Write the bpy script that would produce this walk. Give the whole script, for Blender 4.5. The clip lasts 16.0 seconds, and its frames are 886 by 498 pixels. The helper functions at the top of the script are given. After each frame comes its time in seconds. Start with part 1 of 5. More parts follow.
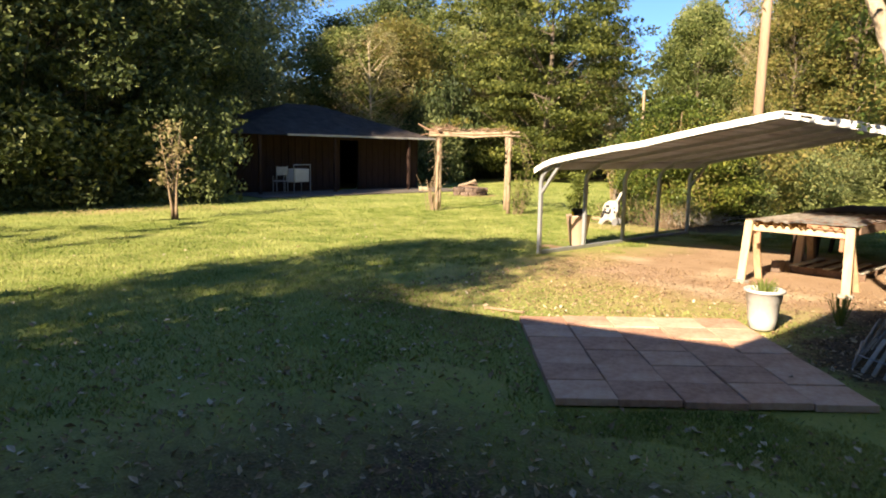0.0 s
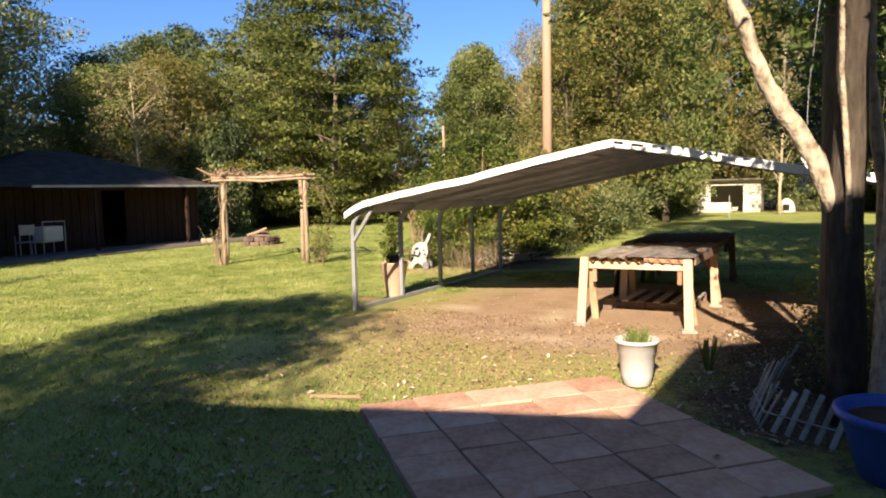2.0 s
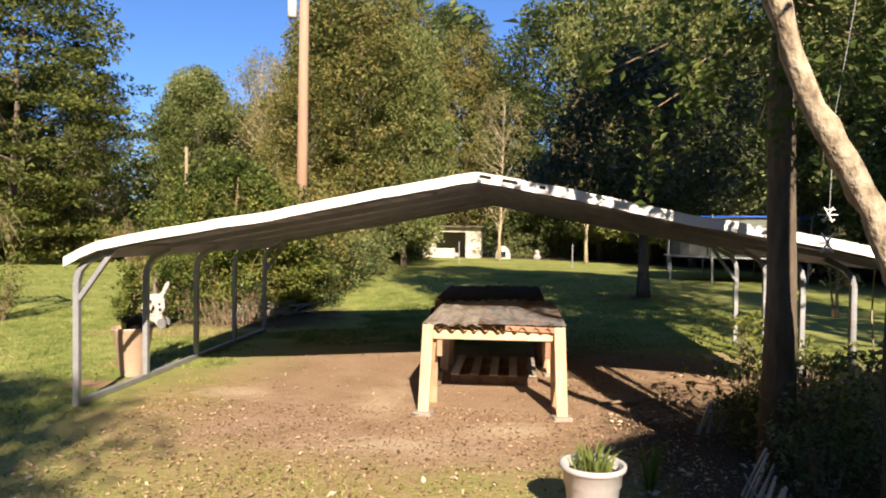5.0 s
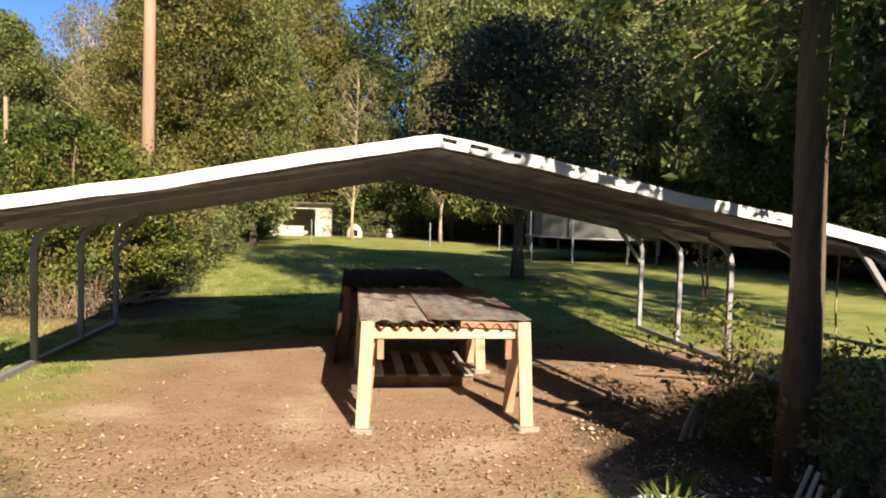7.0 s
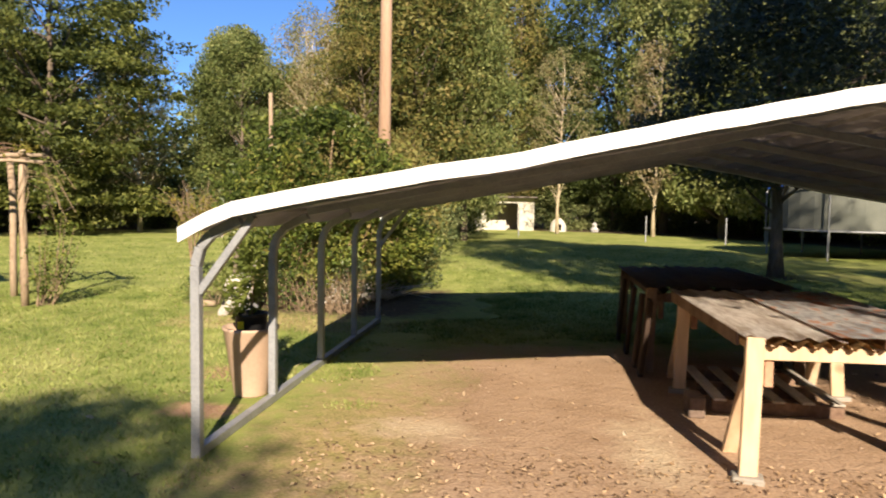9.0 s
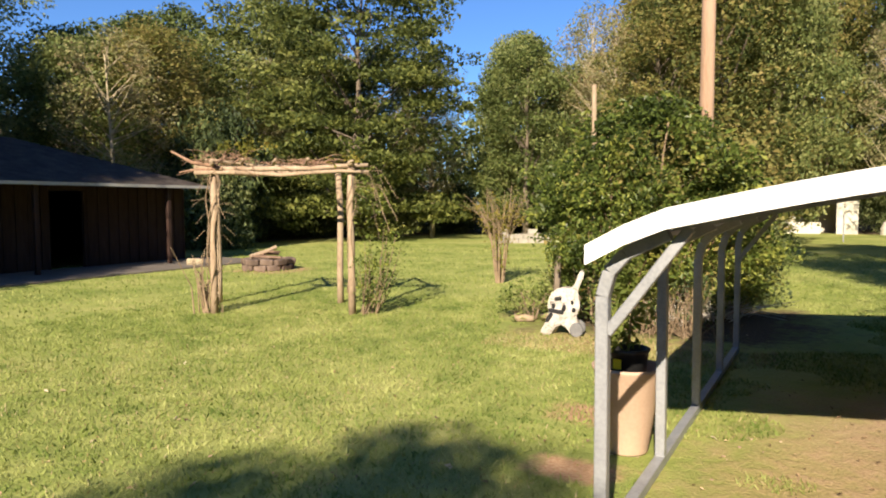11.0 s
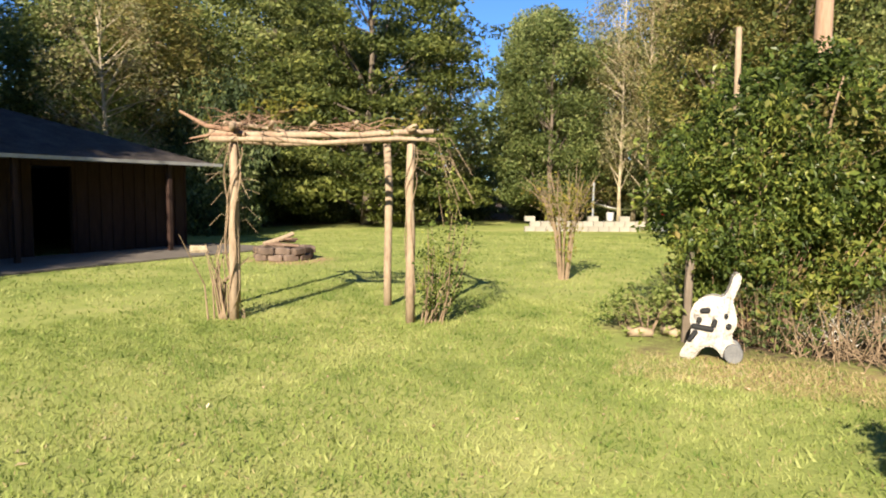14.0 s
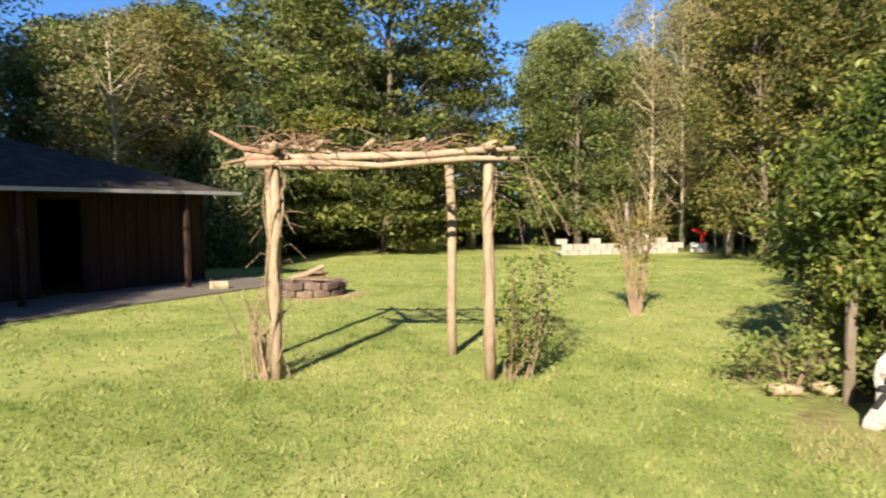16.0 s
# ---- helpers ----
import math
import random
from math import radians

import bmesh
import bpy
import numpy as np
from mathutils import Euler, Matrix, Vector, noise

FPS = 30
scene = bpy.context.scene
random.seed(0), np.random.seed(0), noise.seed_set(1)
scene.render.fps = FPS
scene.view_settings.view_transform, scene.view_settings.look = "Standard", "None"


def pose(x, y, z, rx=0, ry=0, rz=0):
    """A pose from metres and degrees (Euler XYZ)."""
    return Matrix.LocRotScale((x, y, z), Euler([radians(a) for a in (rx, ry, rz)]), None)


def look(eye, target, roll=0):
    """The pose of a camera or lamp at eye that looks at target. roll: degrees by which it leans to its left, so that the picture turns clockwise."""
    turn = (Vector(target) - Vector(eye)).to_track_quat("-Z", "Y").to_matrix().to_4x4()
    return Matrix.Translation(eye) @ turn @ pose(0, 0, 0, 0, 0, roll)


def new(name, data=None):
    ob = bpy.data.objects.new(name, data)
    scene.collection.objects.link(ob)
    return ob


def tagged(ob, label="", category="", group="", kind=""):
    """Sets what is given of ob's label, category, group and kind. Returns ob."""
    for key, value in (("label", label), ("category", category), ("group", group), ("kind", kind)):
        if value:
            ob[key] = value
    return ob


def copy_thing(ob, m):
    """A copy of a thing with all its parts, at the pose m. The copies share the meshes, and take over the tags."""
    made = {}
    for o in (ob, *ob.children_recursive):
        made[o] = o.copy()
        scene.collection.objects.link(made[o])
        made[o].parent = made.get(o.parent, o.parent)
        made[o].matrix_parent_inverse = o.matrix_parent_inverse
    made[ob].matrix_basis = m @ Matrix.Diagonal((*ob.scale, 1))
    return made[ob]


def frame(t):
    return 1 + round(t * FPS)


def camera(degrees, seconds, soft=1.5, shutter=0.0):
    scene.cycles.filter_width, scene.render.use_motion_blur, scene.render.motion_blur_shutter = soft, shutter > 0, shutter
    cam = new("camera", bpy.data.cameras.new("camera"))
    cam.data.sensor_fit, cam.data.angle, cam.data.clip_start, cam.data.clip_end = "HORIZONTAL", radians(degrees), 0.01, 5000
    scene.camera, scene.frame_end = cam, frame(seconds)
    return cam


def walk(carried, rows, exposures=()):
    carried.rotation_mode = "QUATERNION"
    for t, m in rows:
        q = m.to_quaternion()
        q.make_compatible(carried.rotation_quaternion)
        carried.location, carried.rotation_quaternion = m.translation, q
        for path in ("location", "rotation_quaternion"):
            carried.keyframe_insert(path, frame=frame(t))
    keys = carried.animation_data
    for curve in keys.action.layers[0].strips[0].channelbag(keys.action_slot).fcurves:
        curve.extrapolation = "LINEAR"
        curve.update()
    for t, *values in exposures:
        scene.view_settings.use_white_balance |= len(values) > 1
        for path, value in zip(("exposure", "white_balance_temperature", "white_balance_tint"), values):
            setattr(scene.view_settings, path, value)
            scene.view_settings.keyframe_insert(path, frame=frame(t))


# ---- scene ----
cam = camera(64.9, 16.0, soft=1.9, shutter=0.22)

PATH = [
    (0, (7.082, -8.818, 1.634), (5.641, -7.459, 1.355), 1.0),
    (0.5, (6.829, -8.671, 1.628), (5.376, -7.318, 1.386), 0.9),
    (1, (6.572, -8.345, 1.617), (5.225, -6.885, 1.385), 1.3),
    (1.5, (6.244, -8.192, 1.65), (5.161, -6.531, 1.391), -0.4),
    (2, (5.869, -7.861, 1.63), (4.89, -6.125, 1.469), -1.4),
    (2.5, (5.426, -7.546, 1.614), (4.54, -5.758, 1.469), -0.8),
    (3, (5.077, -7.237, 1.648), (4.481, -5.33, 1.548), 1.1),
    (3.5, (4.79, -6.876, 1.692), (4.341, -4.928, 1.639), 1.2),
    (4, (4.445, -6.6, 1.649), (4.099, -4.63, 1.637), 0.2),
    (4.5, (4.202, -6.383, 1.636), (3.902, -4.407, 1.55), 0.3),
    (5, (4.018, -6.066, 1.666), (3.816, -4.076, 1.616), 0.7),
    (5.2, (3.941, -5.945, 1.645), (3.802, -3.951, 1.584), 1.0),
    (7.5, (2.861, -4.64, 1.628), (3.149, -2.664, 1.524), 1.6),
    (8, (2.602, -4.362, 1.606), (2.853, -2.381, 1.497), 1.5),
    (8.5, (2.279, -4.13, 1.578), (2.234, -2.137, 1.423), 1.1),
    (9, (1.985, -3.889, 1.55), (1.725, -1.911, 1.42), 0.9),
    (9.5, (1.696, -3.723, 1.576), (1.198, -1.795, 1.385), 0.3),
    (10, (1.434, -3.452, 1.572), (0.7, -1.596, 1.444), -0.0),
    (12.5, (-0.038, -2.307, 1.471), (-1.09, -0.611, 1.337), -0.4),
    (13, (-0.336, -2.003, 1.434), (-1.369, -0.292, 1.363), 0.9),
    (13.5, (-0.648, -1.749, 1.435), (-1.716, -0.062, 1.312), 2.5),
    (14, (-1.073, -1.57, 1.475), (-2.038, 0.175, 1.312), 0.4),
    (14.5, (-1.449, -1.34, 1.457), (-2.297, 0.469, 1.368), -0.2),
    (15, (-1.797, -1.024, 1.371), (-2.596, 0.808, 1.285), 1.8),
    (15.5, (-2.154, -0.872, 1.464), (-2.92, 0.974, 1.378), 0.7),
    (16, (-2.357, -0.739, 1.552), (-3.342, 0.998, 1.452), -0.9),
]
walk(cam, [(t, look(eye, target, roll)) for t, eye, target, roll in PATH], [(0.0, 1.8, 7500, 16), (3.0, 1.32, 6850, 19), (10.2, 1.25, 6900, 16), (12.3, 1.37, 6600, 13), (16.0, 1.43, 6600, 12)])

# ---- world, sun, light ----
SUN_DIR = Vector((1.07, -4.5, 2.62)).normalized()
world = bpy.data.worlds.new("sky")
scene.world = world
world.use_nodes = True
wn = world.node_tree.nodes
sky = wn.new("ShaderNodeTexSky")
sky.sky_type = "NISHITA"
sky.sun_disc = False
sky.sun_elevation = math.asin(SUN_DIR.z)
sky.sun_rotation = math.atan2(SUN_DIR.x, SUN_DIR.y)
sky.air_density, sky.dust_density, sky.ozone_density = 1.0, 0.1, 5.0
wn["Background"].inputs["Strength"].default_value = 0.058
deep = wn.new("ShaderNodeMix")
deep.data_type, deep.blend_type = "RGBA", "MULTIPLY"
deep.inputs[0].default_value = 1.0
deep.inputs[7].default_value = (0.6, 0.87, 1.17, 1)
world.node_tree.links.new(sky.outputs[0], deep.inputs[6])
world.node_tree.links.new(deep.outputs[2], wn["Background"].inputs["Color"])
sun = new("sun", bpy.data.lights.new("sun", "SUN"))
sun.data.energy, sun.data.angle, sun.data.color = 4.9, radians(0.55), (1.0, 0.9, 0.72)
sun.matrix_world = look(SUN_DIR * 60, (0, 0, 0))


# ---- materials ----
def material(name, colours, scale=4.0, rough=0.8, bump=0.15, fine=40.0, metal=0.0, leafy=0.0, stretch=(1, 1, 1), vary=0.0, island=0.0, spec=0.3, bumpd=0.01, contrast=1):
    """Procedural surface: a ramp of colours over two scales of noise, with bump; vary and island shift the value from piece to piece."""
    m = bpy.data.materials.new(name)
    m.use_nodes = True
    n, l = m.node_tree.nodes, m.node_tree.links
    b = n["Principled BSDF"]
    b.inputs["Roughness"].default_value = rough
    b.inputs["Metallic"].default_value = metal
    b.inputs["Specular IOR Level"].default_value = spec
    tc = n.new("ShaderNodeTexCoord")
    mp = n.new("ShaderNodeMapping")
    mp.inputs["Scale"].default_value = stretch
    l.new(tc.outputs["Object"], mp.inputs["Vector"])
    n1, n2 = n.new("ShaderNodeTexNoise"), n.new("ShaderNodeTexNoise")
    n1.inputs["Scale"].default_value, n2.inputs["Scale"].default_value = scale, fine
    n1.inputs["Detail"].default_value, n2.inputs["Detail"].default_value = 4, 3
    for q in (n1, n2):
        l.new(mp.outputs[0], q.inputs["Vector"])
    mix = n.new("ShaderNodeMath")
    mix.operation = "MULTIPLY_ADD"
    l.new(n2.outputs["Fac"], mix.inputs[0])
    mix.inputs[1].default_value = 0.45
    mul = n.new("ShaderNodeMath")
    mul.operation = "MULTIPLY"
    mul.inputs[1].default_value = 0.6
    l.new(n1.outputs["Fac"], mul.inputs[0])
    l.new(mul.outputs[0], mix.inputs[2])
    last = mix.outputs[0]
    for amount, node, out in ((vary, "ShaderNodeObjectInfo", "Random"), (island, "ShaderNodeNewGeometry", "Random Per Island")):
        if amount:
            r = n.new(node)
            a = n.new("ShaderNodeMath")
            a.operation = "MULTIPLY_ADD"
            l.new(r.outputs[out], a.inputs[0])
            a.inputs[1].default_value = amount
            l.new(last, a.inputs[2])
            s = n.new("ShaderNodeMath")
            s.operation = "SUBTRACT"
            l.new(a.outputs[0], s.inputs[0])
            s.inputs[1].default_value = amount / 2
            last = s.outputs[0]
    ramp = n.new("ShaderNodeValToRGB")
    l.new(last, ramp.inputs[0])
    e = ramp.color_ramp.elements
    k = len(colours)
    while len(e) < k:
        e.new(0.5)
    for i, c in enumerate(colours):
        e[i].position = 0.28 + 0.48 * i / max(1, k - 1)
        e[i].color = (*c, 1)
    l.new(ramp.outputs[0], b.inputs["Base Color"])
    if bump:
        bp = n.new("ShaderNodeBump")
        bp.inputs["Strength"].default_value = bump
        bp.inputs["Distance"].default_value = bumpd
        l.new(n2.outputs["Fac"], bp.inputs["Height"])
        l.new(bp.outputs[0], b.inputs["Normal"])
    if contrast != 1:
        c = n.new("ShaderNodeMath")
        c.operation = "MULTIPLY_ADD"
        l.new(last, c.inputs[0])
        c.inputs[1].default_value, c.inputs[2].default_value = contrast, 0.52 * (1 - contrast)
        l.new(c.outputs[0], ramp.inputs[0])
    if leafy:
        t = n.new("ShaderNodeBsdfTranslucent")
        l.new(ramp.outputs[0], t.inputs["Color"])
        x = n.new("ShaderNodeMixShader")
        x.inputs[0].default_value = leafy
        l.new(b.outputs[0], x.inputs[1])
        l.new(t.outputs[0], x.inputs[2])
        l.new(x.outputs[0], n["Material Output"].inputs["Surface"])
    return m


def leaves_of(name, *colours, leafy=0.42, rough=0.6, vary=0.24):
    return material(name, colours, scale=0.55, rough=rough, bump=0, fine=2.2, leafy=leafy, vary=vary, island=0.2, spec=0.25, contrast=1.5)


M_OAK = leaves_of("oak_leaves", (0.055, 0.075, 0.022), (0.15, 0.19, 0.056), (0.31, 0.32, 0.115))
M_DARK = leaves_of("dark_leaves", (0.045, 0.065, 0.025), (0.12, 0.155, 0.055), (0.3, 0.32, 0.13), leafy=0.36)
# leaves of the yard tree, its shade put into a darker colour
M_SHADELEAF = leaves_of("shaded_dull_leaves", (0.045, 0.055, 0.032), (0.095, 0.11, 0.065), (0.18, 0.2, 0.12), leafy=0.2)
M_CEDAR = leaves_of("cedar_foliage", (0.065, 0.085, 0.022), (0.185, 0.205, 0.05), (0.34, 0.33, 0.09))
M_GOLD = leaves_of("autumn_leaves", (0.06, 0.08, 0.022), (0.165, 0.18, 0.047), (0.29, 0.225, 0.075), (0.21, 0.22, 0.062))
M_PALE = leaves_of("pale_leaves", (0.16, 0.17, 0.07), (0.33, 0.31, 0.14), (0.32, 0.23, 0.13))
M_VINE = leaves_of("vine_foliage", (0.035, 0.055, 0.014), (0.12, 0.165, 0.034), (0.34, 0.35, 0.075), rough=0.38, vary=0.06)
M_SPRIG = leaves_of("pale_green_sprigs", (0.1, 0.16, 0.04), (0.24, 0.3, 0.08), (0.38, 0.42, 0.14), leafy=0.6)
# dark bark, with the crown's shade on the trunk put into the colour too
M_DARKBARK = material("dark_furrowed_bark_with_shade", [(0.02, 0.015, 0.01), (0.05, 0.038, 0.028), (0.1, 0.08, 0.06)], 3, 0.95, 0.9, 25, stretch=(1, 1, 0.3), bumpd=0.03)
M_SPOTBARK = material("pale_bark_with_dark_flakes", [(0.06, 0.045, 0.03), (0.19, 0.15, 0.105), (0.33, 0.27, 0.19), (0.42, 0.36, 0.27), (0.46, 0.4, 0.3)], 9, 0.95, 0.9, 24, stretch=(1, 1, 0.7), bumpd=0.03)
M_NURSERY = leaves_of("nursery_leaves", (0.14, 0.18, 0.04), (0.28, 0.31, 0.07), (0.38, 0.38, 0.12), leafy=0.55)
M_YELLOW = leaves_of("yellow_leaves", (0.12, 0.13, 0.02), (0.25, 0.22, 0.04), (0.3, 0.22, 0.05))
M_BARK = material("grey_brown_bark", [(0.07, 0.05, 0.035), (0.14, 0.11, 0.08), (0.22, 0.18, 0.14)], 3, 0.95, 0.8, 25, stretch=(1, 1, 0.25), bumpd=0.03)
M_PALEBARK = material("pale_lichen_bark", [(0.2, 0.15, 0.09), (0.38, 0.31, 0.2), (0.5, 0.44, 0.33)], 5, 0.95, 0.7, 30, stretch=(1, 1, 0.5), bumpd=0.02)
M_TWIG = material("dry_twigs", [(0.16, 0.11, 0.07), (0.3, 0.22, 0.14)], 5, 0.95, 0.3, 30)
M_POLE = material("weathered_pole_wood", [(0.24, 0.145, 0.09), (0.35, 0.23, 0.155), (0.43, 0.32, 0.23)], 2, 0.9, 0.4, 30, stretch=(2, 2, 0.15))
M_LOG = material("peeled_log", [(0.15, 0.1, 0.065), (0.31, 0.23, 0.155), (0.42, 0.33, 0.235)], 3, 0.9, 0.5, 30, stretch=(1, 1, 0.4))
M_PINE = material("new_pine_lumber", [(0.34, 0.21, 0.12), (0.53, 0.37, 0.23), (0.64, 0.49, 0.34)], 2.5, 0.75, 0.25, 18, stretch=(1, 1, 0.2), vary=0.2)
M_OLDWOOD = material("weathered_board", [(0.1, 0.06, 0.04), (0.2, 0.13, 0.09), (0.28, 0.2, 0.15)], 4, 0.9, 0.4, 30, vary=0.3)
M_GALV = material("galvanised_steel", [(0.2, 0.21, 0.22), (0.3, 0.31, 0.32), (0.38, 0.39, 0.4)], 6, 0.5, 0.1, 60, metal=0.35, spec=0.5)
M_WHITE = material("white_painted_metal", [(0.5, 0.48, 0.44), (0.76, 0.76, 0.74), (0.82, 0.82, 0.82)], 3, 0.5, 0.08, 22, spec=0.5)
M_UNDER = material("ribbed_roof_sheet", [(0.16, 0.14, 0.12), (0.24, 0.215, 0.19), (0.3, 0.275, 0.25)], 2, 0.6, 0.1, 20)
M_RUST = material("pale_weathered_tin_sheet", [(0.38, 0.31, 0.24), (0.58, 0.52, 0.45), (0.72, 0.67, 0.6)], 3, 0.75, 0.25, 16, stretch=(3, 0.5, 1), vary=0.1, contrast=1.8)
M_CLEAT = material("red_brown_weathered_board", [(0.16, 0.08, 0.05), (0.34, 0.18, 0.11), (0.46, 0.28, 0.18)], 5, 0.9, 0.3, 25, vary=0.2)
M_LIP = material("brown_rust_edge", [(0.07, 0.035, 0.015), (0.25, 0.14, 0.05), (0.5, 0.34, 0.13)], 7, 0.85, 0.3, 22)
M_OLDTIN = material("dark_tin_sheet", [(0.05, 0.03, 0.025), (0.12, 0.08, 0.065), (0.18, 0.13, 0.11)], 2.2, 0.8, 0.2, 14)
M_RUSTRED = material("red_rusty_tin", [(0.42, 0.2, 0.12), (0.34, 0.27, 0.23), (0.33, 0.325, 0.32), (0.44, 0.43, 0.41), (0.52, 0.5, 0.47), (0.5, 0.28, 0.18)], 2.6, 0.75, 0.2, 11, stretch=(1.6, 0.8, 1), contrast=2.0)
M_PAVER = material("terracotta_paver", [(0.34, 0.18, 0.12), (0.52, 0.305, 0.21), (0.62, 0.42, 0.31)], 3, 0.92, 0.35, 28, vary=0.3)
M_TAN = material("tan_resin_pot", [(0.4, 0.27, 0.19), (0.5, 0.36, 0.26)], 4, 0.7, 0.1, 50)
M_BLACK = material("black_plastic", [(0.012, 0.012, 0.013), (0.03, 0.03, 0.03)], 4, 0.5, 0.05, 40)
M_POTWHITE = material("white_plastic_pot", [(0.42, 0.41, 0.39), (0.54, 0.53, 0.51)], 4, 0.5, 0.05, 40, spec=0.5)
M_TOY = material("weathered_white_plastic", [(0.12, 0.1, 0.08), (0.31, 0.28, 0.24), (0.41, 0.38, 0.34), (0.44, 0.41, 0.37)], 6, 0.6, 0.1, 40, contrast=1.5)
M_TANGLE = material("dry_red_brown_vines", [(0.13, 0.07, 0.045), (0.25, 0.15, 0.1), (0.34, 0.23, 0.15)], 5, 0.95, 0.3, 30)
M_BLUE = material("blue_glazed_pot", [(0.01, 0.06, 0.3), (0.02, 0.11, 0.5)], 4, 0.35, 0.05, 40, spec=0.5)
M_YTAG = material("yellow_tag", [(0.8, 0.6, 0.02), (0.85, 0.65, 0.03)], 4, 0.5, 0, 40)
M_RED = material("red_plastic", [(0.6, 0.02, 0.02), (0.75, 0.04, 0.03)], 4, 0.5, 0, 40)
M_SOIL = material("potting_soil", [(0.03, 0.02, 0.013), (0.08, 0.055, 0.035)], 10, 1, 0.8, 60)
M_STONE = material("smoke_stained_stone", [(0.05, 0.035, 0.028), (0.12, 0.085, 0.065), (0.21, 0.155, 0.12)], 4, 0.95, 0.5, 25, vary=0.25)
M_BLOCK = material("concrete_block", [(0.22, 0.2, 0.165), (0.36, 0.33, 0.28)], 4, 0.95, 0.4, 40, vary=0.2)
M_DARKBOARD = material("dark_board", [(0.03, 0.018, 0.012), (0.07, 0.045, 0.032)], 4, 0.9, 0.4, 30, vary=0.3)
M_PICKET = material("silvered_picket_wood", [(0.2, 0.18, 0.15), (0.36, 0.33, 0.28), (0.5, 0.47, 0.42)], 4, 0.9, 0.3, 30, vary=0.3)
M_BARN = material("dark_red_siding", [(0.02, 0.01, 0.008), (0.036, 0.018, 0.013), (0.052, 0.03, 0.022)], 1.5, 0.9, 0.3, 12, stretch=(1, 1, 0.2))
M_SHINGLE = material("grey_shingles", [(0.06, 0.05, 0.044), (0.12, 0.1, 0.088), (0.19, 0.16, 0.14)], 3, 0.95, 0.6, 20)
M_SHED = material("cream_plaster", [(0.42, 0.39, 0.33), (0.56, 0.53, 0.46)], 2, 0.85, 0.1, 20)
M_GUTTER = material("chalky_grey_eave_board", [(0.22, 0.21, 0.2), (0.36, 0.35, 0.34), (0.46, 0.45, 0.43)], 1.2, 0.8, 0.2, 14)
# near-black colour standing for the shade inside openings
M_HOLESHADE = material("opening_shade", [(0.01, 0.01, 0.01), (0.02, 0.018, 0.015)], 2, 1, 0, 20)
M_CLOD = material("earth_clod", [(0.12, 0.08, 0.05), (0.3, 0.21, 0.14), (0.45, 0.34, 0.24)], 3, 0.95, 0.3, 40, island=0.6)
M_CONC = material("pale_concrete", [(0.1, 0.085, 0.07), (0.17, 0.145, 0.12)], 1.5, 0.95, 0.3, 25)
M_NET = material("black_net", [(0.09, 0.1, 0.085), (0.17, 0.18, 0.15)], 2, 0.9, 0.1, 60)
M_LITTER = material("fallen_leaves", [(0.1, 0.06, 0.035), (0.25, 0.16, 0.085), (0.42, 0.3, 0.18)], 2, 0.85, 0, 20, island=0.7)
M_PALELEAF = material("pale_dead_leaves", [(0.22, 0.15, 0.09), (0.42, 0.33, 0.22), (0.56, 0.48, 0.36)], 2, 0.8, 0, 20, island=0.6)
M_BLADE = material("grass_blades", [(0.12, 0.18, 0.04), (0.25, 0.3, 0.08), (0.41, 0.43, 0.16)], 0.9, 0.75, 0, 3.5, leafy=0.4, island=0.12, spec=0.15, contrast=1.9)
M_BLADEDRY = material("straw_blades", [(0.2, 0.16, 0.07), (0.34, 0.28, 0.12), (0.42, 0.36, 0.2)], 0.8, 0.8, 0, 4, leafy=0.2, island=0.4)


